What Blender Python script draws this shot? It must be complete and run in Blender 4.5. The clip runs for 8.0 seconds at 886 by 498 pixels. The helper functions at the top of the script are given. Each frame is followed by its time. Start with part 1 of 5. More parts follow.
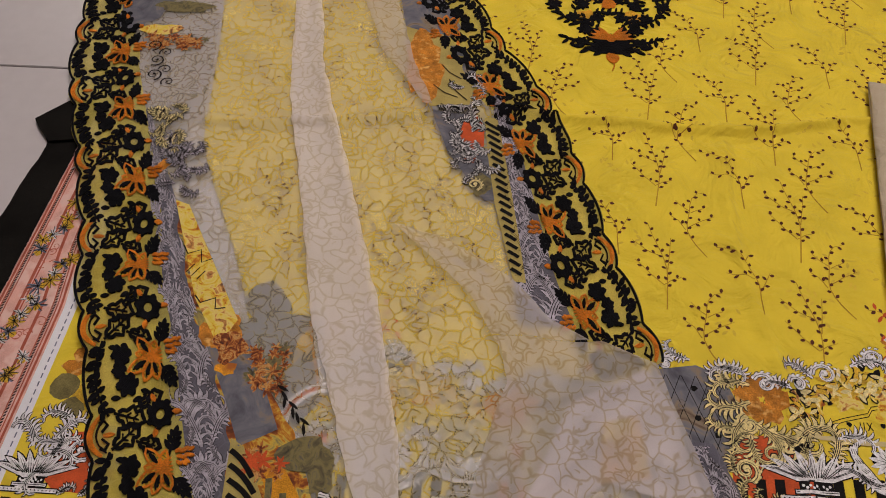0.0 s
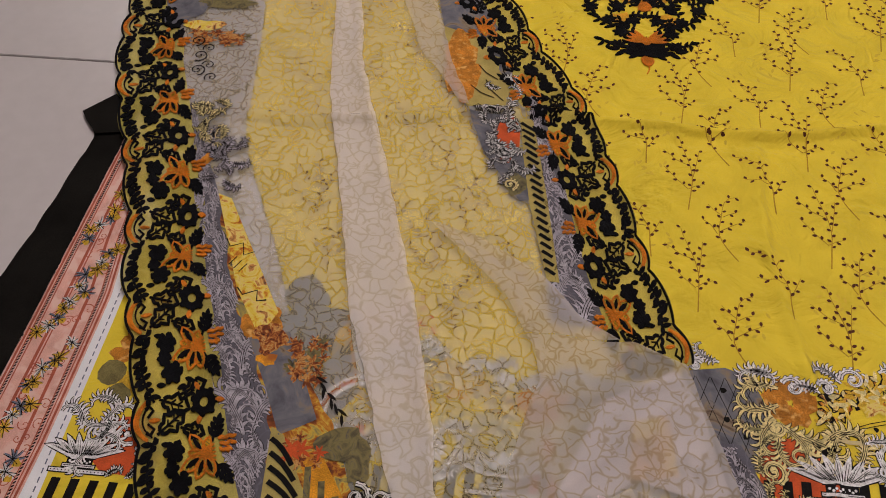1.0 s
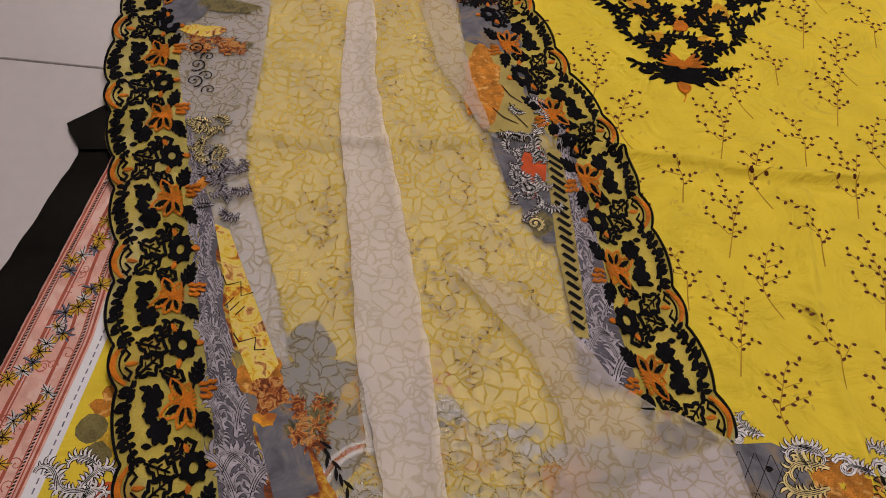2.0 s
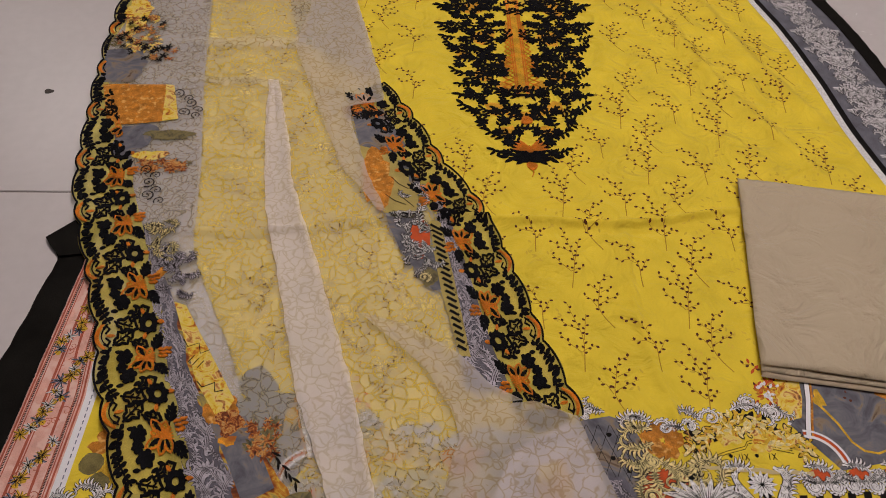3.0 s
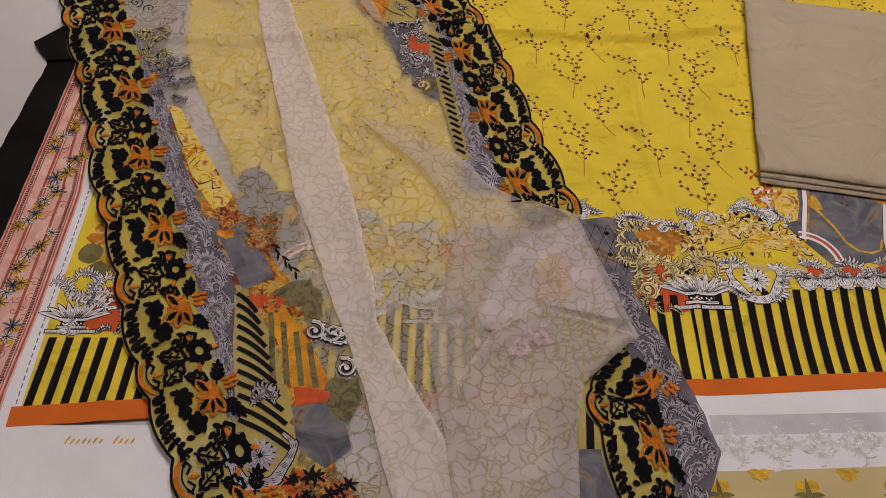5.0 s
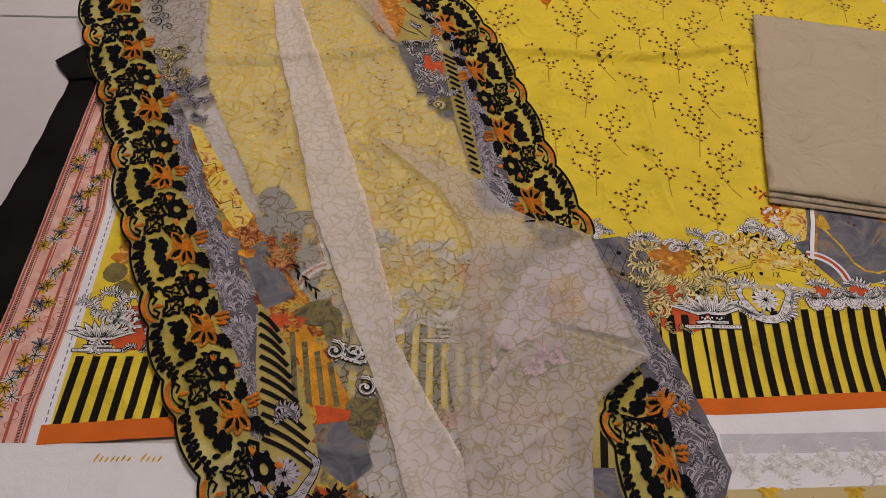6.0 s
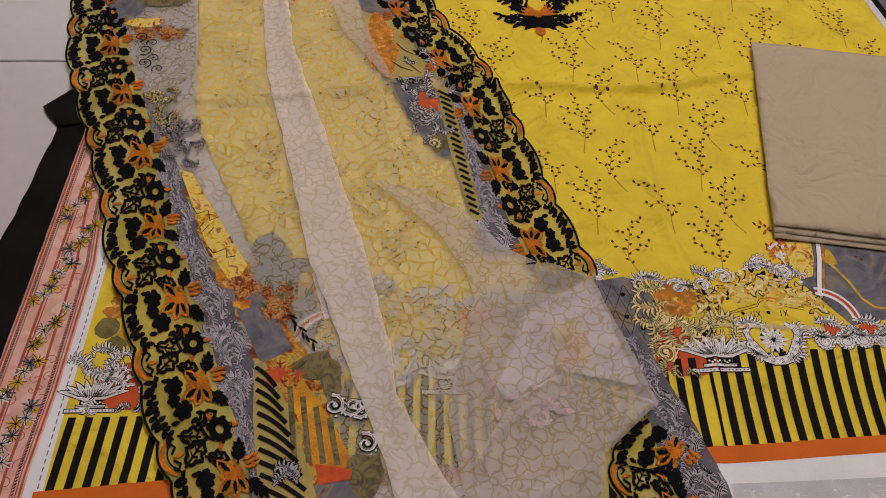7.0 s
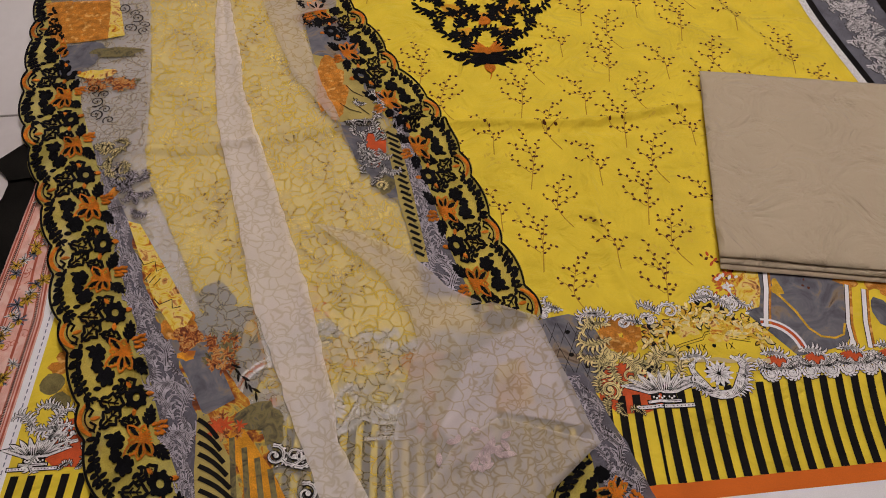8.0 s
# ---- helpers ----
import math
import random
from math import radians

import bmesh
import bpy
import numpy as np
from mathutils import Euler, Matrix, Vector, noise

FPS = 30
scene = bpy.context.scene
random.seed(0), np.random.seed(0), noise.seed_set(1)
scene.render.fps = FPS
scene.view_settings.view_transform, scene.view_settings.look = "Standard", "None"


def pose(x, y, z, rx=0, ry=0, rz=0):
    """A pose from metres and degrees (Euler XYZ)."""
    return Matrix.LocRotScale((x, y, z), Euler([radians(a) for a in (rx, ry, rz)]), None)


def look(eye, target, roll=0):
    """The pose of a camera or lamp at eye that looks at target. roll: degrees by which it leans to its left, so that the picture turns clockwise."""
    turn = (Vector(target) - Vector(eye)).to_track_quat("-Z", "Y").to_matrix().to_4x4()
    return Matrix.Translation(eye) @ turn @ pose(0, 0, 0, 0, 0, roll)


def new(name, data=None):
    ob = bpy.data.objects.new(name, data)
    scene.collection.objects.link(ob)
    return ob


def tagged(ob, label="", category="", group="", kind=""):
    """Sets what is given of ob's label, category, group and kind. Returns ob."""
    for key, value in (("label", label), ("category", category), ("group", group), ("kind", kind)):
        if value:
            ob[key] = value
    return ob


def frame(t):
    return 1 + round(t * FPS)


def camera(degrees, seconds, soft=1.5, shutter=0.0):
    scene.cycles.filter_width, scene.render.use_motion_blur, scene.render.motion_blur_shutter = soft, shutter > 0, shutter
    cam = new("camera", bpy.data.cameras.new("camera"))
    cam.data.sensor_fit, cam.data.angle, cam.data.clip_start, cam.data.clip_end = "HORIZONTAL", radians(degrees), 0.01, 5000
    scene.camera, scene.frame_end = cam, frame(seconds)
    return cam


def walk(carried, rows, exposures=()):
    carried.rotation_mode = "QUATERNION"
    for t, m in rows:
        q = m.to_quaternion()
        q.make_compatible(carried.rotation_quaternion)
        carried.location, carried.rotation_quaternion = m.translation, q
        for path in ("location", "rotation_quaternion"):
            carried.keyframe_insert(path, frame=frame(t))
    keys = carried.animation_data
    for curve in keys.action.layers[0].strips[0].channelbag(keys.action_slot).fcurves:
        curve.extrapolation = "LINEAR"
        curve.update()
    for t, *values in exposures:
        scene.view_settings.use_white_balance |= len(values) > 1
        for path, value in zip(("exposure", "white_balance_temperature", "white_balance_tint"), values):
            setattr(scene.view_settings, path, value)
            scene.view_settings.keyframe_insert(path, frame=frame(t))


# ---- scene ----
cam = camera(55.0, 8.0, soft=0.95)
PATH = [
    (0, (-0.15, -0.672, 0.663), (-0.223, 0.53, -0.933), 0.2),
    (0.5, (-0.168, -0.668, 0.67), (-0.264, 0.514, -0.941), 0.7),
    (1, (-0.165, -0.679, 0.682), (-0.283, 0.503, -0.927), -0.3),
    (1.5, (-0.201, -0.656, 0.626), (-0.32, 0.49, -1.009), 2.0),
    (2, (-0.202, -0.59, 0.653), (-0.289, 0.561, -0.98), 2.6),
    (2.2, (-0.183, -0.624, 0.712), (-0.223, 0.585, -0.88), 1.8),
    (3.3, (-0.158, -0.798, 0.815), (-0.083, 0.554, -0.657), 2.5),
    (3.5, (-0.155, -0.802, 0.813), (-0.072, 0.553, -0.655), 2.6),
    (3.9, (-0.153, -0.851, 0.766), (-0.069, 0.455, -0.747), 2.9),
    (4, (-0.156, -0.865, 0.762), (-0.072, 0.401, -0.783), 3.0),
    (4.5, (-0.166, -0.859, 0.738), (-0.076, 0.303, -0.887), 3.9),
    (5.8, (-0.182, -0.854, 0.754), (-0.105, 0.296, -0.881), 3.9),
    (6, (-0.188, -0.845, 0.771), (-0.105, 0.299, -0.868), 4.1),
    (6.5, (-0.206, -0.818, 0.784), (-0.117, 0.334, -0.848), 4.0),
    (7, (-0.189, -0.8, 0.777), (-0.1, 0.359, -0.85), 3.0),
    (7.5, (-0.146, -0.793, 0.785), (-0.067, 0.37, -0.84), 1.2),
    (8, (-0.116, -0.784, 0.795), (-0.048, 0.413, -0.806), 0.1),
]
walk(cam, [(t, look(eye, target, roll)) for t, eye, target, roll in PATH])

# ---- light ----
world = bpy.data.worlds.new("world")
scene.world = world
world.use_nodes = True
world.node_tree.nodes["Background"].inputs[0].default_value = (0.9, 0.93, 1.0, 1)
world.node_tree.nodes["Background"].inputs[1].default_value = 0.05


def area_lamp(name, place, target, w, h, power, colour):
    data = bpy.data.lights.new(name, "AREA")
    data.shape, data.size, data.size_y, data.energy, data.color = "RECTANGLE", w, h, power, colour
    ob = new(name, data)
    ob.matrix_world = look(place, target)
    return ob


area_lamp("ceiling_lamp_light", (0.25, 0.40, 2.52), (0.25, 0.40, 0), 1.2, 1.2, 26.3, (1.0, 0.835, 0.795))
area_lamp("far_lamp_light", (-2.25, 3.3, 2.52), (-2.25, 3.3, 0), 0.6, 0.25, 7, (1.0, 0.95, 0.9))
scene.view_settings.exposure = 0.0


# ---- materials ----
def mat(name, colour, rough=0.8, vary=0.12, scale=60.0, fine=900.0, bump=0.15, sheen=0.0, spec=0.3, stain=None, thread=0.0, wrinkle=0.0):
    """Cloth or thread: colour varied at two scales, fine relief."""
    m = bpy.data.materials.new(name)
    m.use_nodes = True
    nt = m.node_tree
    b = nt.nodes["Principled BSDF"]
    geo = nt.nodes.new("ShaderNodeNewGeometry")
    n1 = nt.nodes.new("ShaderNodeTexNoise")
    n1.inputs["Scale"].default_value = scale
    n1.inputs["Detail"].default_value = 4
    n2 = nt.nodes.new("ShaderNodeTexNoise")
    n2.inputs["Scale"].default_value = fine
    n2.inputs["Detail"].default_value = 2
    nt.links.new(geo.outputs["Position"], n1.inputs["Vector"])
    nt.links.new(geo.outputs["Position"], n2.inputs["Vector"])
    ramp = nt.nodes.new("ShaderNodeMapRange")
    ramp.inputs[1].default_value, ramp.inputs[2].default_value = 0.3, 0.7
    ramp.inputs[3].default_value, ramp.inputs[4].default_value = 1 - vary, 1 + vary
    nt.links.new(n1.outputs["Fac"], ramp.inputs[0])
    ramp2 = nt.nodes.new("ShaderNodeMapRange")
    ramp2.inputs[1].default_value, ramp2.inputs[2].default_value = 0.3, 0.7
    ramp2.inputs[3].default_value, ramp2.inputs[4].default_value = 1 - vary * 0.8, 1 + vary * 0.8
    nt.links.new(n2.outputs["Fac"], ramp2.inputs[0])
    mul = nt.nodes.new("ShaderNodeMath")
    mul.operation = "MULTIPLY"
    nt.links.new(ramp.outputs[0], mul.inputs[0])
    nt.links.new(ramp2.outputs[0], mul.inputs[1])
    col = nt.nodes.new("ShaderNodeVectorMath")
    col.operation = "SCALE"
    col.inputs[0].default_value = colour
    nt.links.new(mul.outputs[0], col.inputs["Scale"])
    out = col.outputs[0]
    if stain:
        n3 = nt.nodes.new("ShaderNodeTexNoise")
        n3.inputs["Scale"].default_value = stain[1]
        n3.inputs["Detail"].default_value = 5
        nt.links.new(geo.outputs["Position"], n3.inputs["Vector"])
        r3 = nt.nodes.new("ShaderNodeMapRange")
        r3.inputs[1].default_value, r3.inputs[2].default_value = stain[2], stain[2] + 0.12
        nt.links.new(n3.outputs["Fac"], r3.inputs[0])
        mx = nt.nodes.new("ShaderNodeMix")
        mx.data_type = "RGBA"
        nt.links.new(r3.outputs[0], mx.inputs["Factor"])
        nt.links.new(out, mx.inputs["A"])
        mx.inputs["B"].default_value = (*stain[0], 1)
        out = mx.outputs["Result"]
    nt.links.new(out, b.inputs["Base Color"])
    b.inputs["Roughness"].default_value = rough
    b.inputs["Specular IOR Level"].default_value = spec
    b.inputs["Sheen Weight"].default_value = sheen
    bp = nt.nodes.new("ShaderNodeBump")
    bp.inputs["Strength"].default_value = bump
    bp.inputs["Distance"].default_value = 0.0008
    src = n2.outputs["Fac"]
    if thread:
        wv = nt.nodes.new("ShaderNodeTexWave")
        wv.inputs["Scale"].default_value = thread
        wv.inputs["Distortion"].default_value = 6
        wv.inputs["Detail"].default_value = 2
        wv.bands_direction = "DIAGONAL"
        nt.links.new(geo.outputs["Position"], wv.inputs["Vector"])
        src = wv.outputs["Fac"]
    nt.links.new(src, bp.inputs["Height"])
    nt.links.new(bp.outputs[0], b.inputs["Normal"])
    if wrinkle:
        n4 = nt.nodes.new("ShaderNodeTexNoise")
        n4.inputs["Scale"].default_value = 16
        n4.inputs["Detail"].default_value = 5
        n4.inputs["Distortion"].default_value = 1.2
        nt.links.new(geo.outputs["Position"], n4.inputs["Vector"])
        bw = nt.nodes.new("ShaderNodeBump")
        bw.inputs["Strength"].default_value = wrinkle
        bw.inputs["Distance"].default_value = 0.009
        nt.links.new(n4.outputs["Fac"], bw.inputs["Height"])
        nt.links.new(bw.outputs[0], bp.inputs["Normal"])
    return m


def sheer(name, colour, line, cover, scale=60.0, linew=0.055, ink=0.85, vary=0.05):
    """Chiffon: a thin veil, part open weave and part thread, with a printed line net."""
    m = mat(name, colour, rough=0.75, vary=vary, scale=25, fine=1400, bump=0.2, spec=0.2)
    nt = m.node_tree
    b = nt.nodes["Principled BSDF"]
    outn = nt.nodes["Material Output"]
    geo = nt.nodes.new("ShaderNodeNewGeometry")
    wob = nt.nodes.new("ShaderNodeTexNoise")
    wob.inputs["Scale"].default_value = 55
    wob.inputs["Detail"].default_value = 1
    nt.links.new(geo.outputs["Position"], wob.inputs["Vector"])
    ws = nt.nodes.new("ShaderNodeVectorMath")
    ws.operation = "SCALE"
    ws.inputs["Scale"].default_value = 0.020
    nt.links.new(wob.outputs["Color"], ws.inputs[0])
    add = nt.nodes.new("ShaderNodeVectorMath")
    nt.links.new(geo.outputs["Position"], add.inputs[0])
    nt.links.new(ws.outputs[0], add.inputs[1])
    flat = nt.nodes.new("ShaderNodeVectorMath")
    flat.operation = "MULTIPLY"
    flat.inputs[1].default_value = (1, 1, 0)
    nt.links.new(add.outputs[0], flat.inputs[0])
    vo = nt.nodes.new("ShaderNodeTexVoronoi")
    vo.feature = "DISTANCE_TO_EDGE"
    vo.voronoi_dimensions = "2D"
    vo.inputs["Scale"].default_value = scale
    nt.links.new(flat.outputs[0], vo.inputs["Vector"])
    # loops of a second, rounder line
    lp = nt.nodes.new("ShaderNodeTexVoronoi")
    lp.feature = "F1"
    lp.voronoi_dimensions = "2D"
    lp.inputs["Scale"].default_value = scale * 0.9
    nt.links.new(flat.outputs[0], lp.inputs["Vector"])
    off = nt.nodes.new("ShaderNodeMath")
    off.operation = "SUBTRACT"
    off.inputs[1].default_value = 0.40
    nt.links.new(lp.outputs["Distance"], off.inputs[0])
    ab = nt.nodes.new("ShaderNodeMath")
    ab.operation = "ABSOLUTE"
    nt.links.new(off.outputs[0], ab.inputs[0])
    pick = nt.nodes.new("ShaderNodeTexNoise")
    pick.inputs["Scale"].default_value = 45
    nt.links.new(geo.outputs["Position"], pick.inputs["Vector"])
    pr = nt.nodes.new("ShaderNodeMapRange")
    pr.inputs[1].default_value, pr.inputs[2].default_value = 0.44, 0.50
    pr.inputs[3].default_value, pr.inputs[4].default_value = 0.4, 0.0
    nt.links.new(pick.outputs["Fac"], pr.inputs[0])
    far = nt.nodes.new("ShaderNodeMath")
    nt.links.new(ab.outputs[0], far.inputs[0])
    nt.links.new(pr.outputs[0], far.inputs[1])
    near = nt.nodes.new("ShaderNodeMath")
    near.operation = "MINIMUM"
    nt.links.new(vo.outputs["Distance"], near.inputs[0])
    nt.links.new(far.outputs[0], near.inputs[1])
    r = nt.nodes.new("ShaderNodeMapRange")
    r.interpolation_type = "SMOOTHSTEP"
    r.inputs[1].default_value, r.inputs[2].default_value = linew * 0.2, linew * 1.9
    r.inputs[3].default_value, r.inputs[4].default_value = ink, 0.0
    nt.links.new(near.outputs[0], r.inputs[0])
    brk = nt.nodes.new("ShaderNodeTexNoise")
    brk.inputs["Scale"].default_value = 70
    nt.links.new(geo.outputs["Position"], brk.inputs["Vector"])
    br = nt.nodes.new("ShaderNodeMapRange")
    br.inputs[1].default_value, br.inputs[2].default_value = 0.30, 0.42
    nt.links.new(brk.outputs["Fac"], br.inputs[0])
    lm = nt.nodes.new("ShaderNodeMath")
    lm.operation = "MULTIPLY"
    nt.links.new(r.outputs[0], lm.inputs[0])
    nt.links.new(br.outputs[0], lm.inputs[1])
    old = b.inputs["Base Color"].links[0].from_socket
    mx = nt.nodes.new("ShaderNodeMix")
    mx.data_type = "RGBA"
    nt.links.new(lm.outputs[0], mx.inputs["Factor"])
    nt.links.new(old, mx.inputs["A"])
    mx.inputs["B"].default_value = (*line, 1)
    nt.links.new(mx.outputs["Result"], b.inputs["Base Color"])
    cov = nt.nodes.new("ShaderNodeMath")
    cov.operation = "MULTIPLY_ADD"
    cov.use_clamp = True
    cov.inputs[1].default_value, cov.inputs[2].default_value = 0.22, cover
    nt.links.new(lm.outputs[0], cov.inputs[0])
    tr = nt.nodes.new("ShaderNodeBsdfTransparent")
    tl = nt.nodes.new("ShaderNodeBsdfTranslucent")
    nt.links.new(mx.outputs["Result"], tl.inputs["Color"])
    half = nt.nodes.new("ShaderNodeMixShader")
    half.inputs[0].default_value = 0.15
    nt.links.new(b.outputs[0], half.inputs[1])
    nt.links.new(tl.outputs[0], half.inputs[2])
    mix = nt.nodes.new("ShaderNodeMixShader")
    nt.links.new(cov.outputs[0], mix.inputs[0])
    nt.links.new(tr.outputs[0], mix.inputs[1])
    nt.links.new(half.outputs[0], mix.inputs[2])
    nt.links.new(mix.outputs[0], outn.inputs["Surface"])
    return m


YELLOW = mat("yellow_lawn", (0.80, 0.605, 0.040), vary=0.07, scale=22, fine=1500, bump=0.35, sheen=0.1, wrinkle=1.6)
SPRIG = mat("sprig_ink", (0.10, 0.028, 0.012), vary=0.2)
STEM = mat("stem_ink", (0.45, 0.26, 0.02), vary=0.2)
GHOST = mat("ghost_ink", (0.70, 0.50, 0.05), vary=0.1)
BLACK = mat("black_floss", (0.005, 0.005, 0.007), rough=0.8, vary=0.5, bump=0.7, spec=0.12, thread=420)
ORANGE = mat("orange_floss", (0.86, 0.25, 0.014), rough=0.55, vary=0.3, bump=0.9, spec=0.4, thread=500)
AMBER = mat("amber_floss", (0.88, 0.46, 0.03), rough=0.55, vary=0.25, bump=0.8, spec=0.4, thread=500)
INK = mat("black_ink", (0.009, 0.008, 0.008), vary=0.3, spec=0.1)
WHITE = mat("white_cotton", (0.82, 0.81, 0.86), vary=0.05, scale=14, bump=0.25, wrinkle=0.3)
PRINTW = mat("white_print", (0.74, 0.72, 0.74), vary=0.22, scale=260, fine=700)
PALE = mat("pale_print", (0.66, 0.64, 0.65), vary=0.25, scale=160)
CREAM = mat("cream_print", (0.72, 0.60, 0.28), vary=0.3, scale=160)
GREY = mat("grey_print", (0.13, 0.13, 0.16), vary=0.25, scale=45)
LILAC = mat("lilac_grey_print", (0.40, 0.37, 0.43), vary=0.3, scale=120)
RED = mat("vermilion_print", (0.56, 0.085, 0.02), vary=0.2, scale=90)
HEM = mat("orange_hem", (0.66, 0.14, 0.012), vary=0.08, scale=18)
ROSE = mat("orange_rose_print", (0.50, 0.19, 0.02), vary=0.4, scale=90, stain=((0.75, 0.42, 0.12), 120, 0.55))
GOLD = mat("gold_print", (0.62, 0.38, 0.03), vary=0.3, scale=120)
OLIVE = mat("olive_print", (0.17, 0.14, 0.05), vary=0.35, scale=60)
PINK = mat("pink_print", (0.72, 0.40, 0.34), vary=0.12, scale=60, stain=((0.78, 0.52, 0.46), 70, 0.5))
PINKRED = mat("coral_print", (0.42, 0.10, 0.06), vary=0.2)
BLUE = mat("blue_grey_print", (0.16, 0.17, 0.24), vary=0.3)
BLACKCLOTH = mat("black_cotton", (0.010, 0.009, 0.008), vary=0.3, scale=20, sheen=0.0, spec=0.05)
BEIGE = mat("beige_cotton", (0.50, 0.415, 0.30), vary=0.035, scale=12, fine=1600, bump=0.25, sheen=0.15, wrinkle=1.8)
BEIGE_EDGE = mat("beige_edge", (0.46, 0.37, 0.27), vary=0.12, scale=60)
SAND = mat("sand_print", (0.58, 0.47, 0.24), vary=0.06, scale=16)
SHEER = sheer("chiffon", (0.98, 0.95, 0.90), (0.43, 0.33, 0.11), 0.27, scale=80.0, linew=0.075, ink=0.95)
SHEER2 = sheer("chiffon_fold", (0.96, 0.89, 0.87), (0.48, 0.40, 0.26), 0.66, scale=78.0, linew=0.07, ink=0.6)
LILACG = sheer("lilac_chiffon", (0.46, 0.41, 0.44), (0.28, 0.25, 0.27), 0.42, scale=70.0, linew=0.08, ink=0.8, vary=0.25)
SHEER3 = sheer("chiffon_corner", (0.86, 0.79, 0.77), (0.38, 0.30, 0.17), 0.37, scale=76.0, linew=0.07, ink=0.8)
BORDERG = sheer("border_chiffon", (0.74, 0.62, 0.14), (0.50, 0.42, 0.11), 0.60, linew=0.02, vary=0.3)
BANDG = sheer("grey_chiffon", (0.14, 0.135, 0.17), (0.16, 0.15, 0.19), 0.86, linew=0.02, vary=0.2)
TILE = mat("floor_tile", (0.56, 0.52, 0.53), rough=0.3, vary=0.03, scale=5, fine=60, bump=0.02, spec=0.5)
GROUT = mat("grout", (0.16, 0.14, 0.13), vary=0.2)
PLASTER = mat("plaster", (0.72, 0.69, 0.66), vary=0.03, scale=4)
SPOT = mat("dark_chip", (0.06, 0.05, 0.045), vary=0.4, scale=300)
LAMP = bpy.data.materials.new("lamp_glow")
LAMP.use_nodes = True
LAMP.node_tree.nodes["Principled BSDF"].inputs["Emission Color"].default_value = (1, 0.95, 0.88, 1)
LAMP.node_tree.nodes["Principled BSDF"].inputs["Emission Strength"].default_value = 4


def collage(name, stops, scale, seed):
    """A painted print: several inks that run into one another in irregular spots."""
    m = mat(name, (0.5, 0.5, 0.5), vary=0.1)
    nt = m.node_tree
    geo = nt.nodes.new("ShaderNodeNewGeometry")
    mv = nt.nodes.new("ShaderNodeVectorMath")
    mv.inputs[1].default_value = (seed, seed * 2, 0)
    nt.links.new(geo.outputs["Position"], mv.inputs[0])
    n = nt.nodes.new("ShaderNodeTexNoise")
    n.inputs["Scale"].default_value = scale
    n.inputs["Detail"].default_value = 7
    n.inputs["Roughness"].default_value = 0.62
    n.inputs["Distortion"].default_value = 1.4
    nt.links.new(mv.outputs[0], n.inputs["Vector"])
    cr = nt.nodes.new("ShaderNodeValToRGB")
    el = cr.color_ramp.elements
    el[0].position, el[0].color = stops[0][0], (*stops[0][1], 1)
    el[1].position, el[1].color = stops[-1][0], (*stops[-1][1], 1)
    for p, c in stops[1:-1]:
        e = el.new(p)
        e.color = (*c, 1)
    nt.links.new(n.outputs["Fac"], cr.inputs[0])
    nt.links.new(cr.outputs[0], nt.nodes["Principled BSDF"].inputs["Base Color"])
    return m


RUST = collage("rust_collage", ((0.30, (0.04, 0.018, 0.013)), (0.42, (0.24, 0.06, 0.015)), (0.50, (0.50, 0.20, 0.02)), (0.53, (0.62, 0.42, 0.06)), (0.58, (0.35, 0.28, 0.08)), (0.66, (0.12, 0.10, 0.09))), 38, 1.0)
SUNNY = collage("sunny_collage", ((0.30, (0.25, 0.05, 0.01)), (0.38, (0.62, 0.22, 0.02)), (0.44, (0.74, 0.54, 0.05)), (0.54, (0.78, 0.62, 0.20)), (0.58, (0.66, 0.30, 0.08)), (0.68, (0.10, 0.04, 0.02))), 60, 2.0)
SPECK = collage("speckled_collage", ((0.34, (0.04, 0.015, 0.01)), (0.45, (0.22, 0.05, 0.015)), (0.52, (0.46, 0.16, 0.03)), (0.58, (0.62, 0.36, 0.12)), (0.64, (0.22, 0.06, 0.02))), 150, 4.0)
MOSS = collage("moss_collage", ((0.32, (0.05, 0.045, 0.03)), (0.45, (0.13, 0.11, 0.055)), (0.55, (0.22, 0.18, 0.07)), (0.66, (0.09, 0.08, 0.08))), 70, 5.0)
SMOKE = collage("smoke_collage", ((0.30, (0.06, 0.06, 0.075)), (0.45, (0.12, 0.12, 0.145)), (0.55, (0.17, 0.165, 0.19)), (0.62, (0.26, 0.20, 0.14)), (0.70, (0.10, 0.06, 0.04))), 26, 3.0)


# ---- drawing tools ----
def curve(pts, soft=0.0):
    """x as a smooth function of y through a few (x, y) places, given from low y to high y."""
    xs, ys = [p[0] for p in pts], [p[1] for p in pts]
    if soft:
        fine = np.arange(ys[0], ys[-1], 0.004)
        n = int(soft / 0.004) | 1
        base = np.pad(np.interp(fine, ys, xs), n // 2, mode="edge")
        xs, ys = np.convolve(base, np.ones(n) / n, "valid"), fine
    return lambda y: float(np.interp(y, ys, xs))


def bumpy(x, y, s, a, seed=0.0):
    return a * noise.noise((x * s + seed, y * s - seed, seed * 1.7))


def ridge(d, w):
    return math.exp(-(d / w) ** 2)


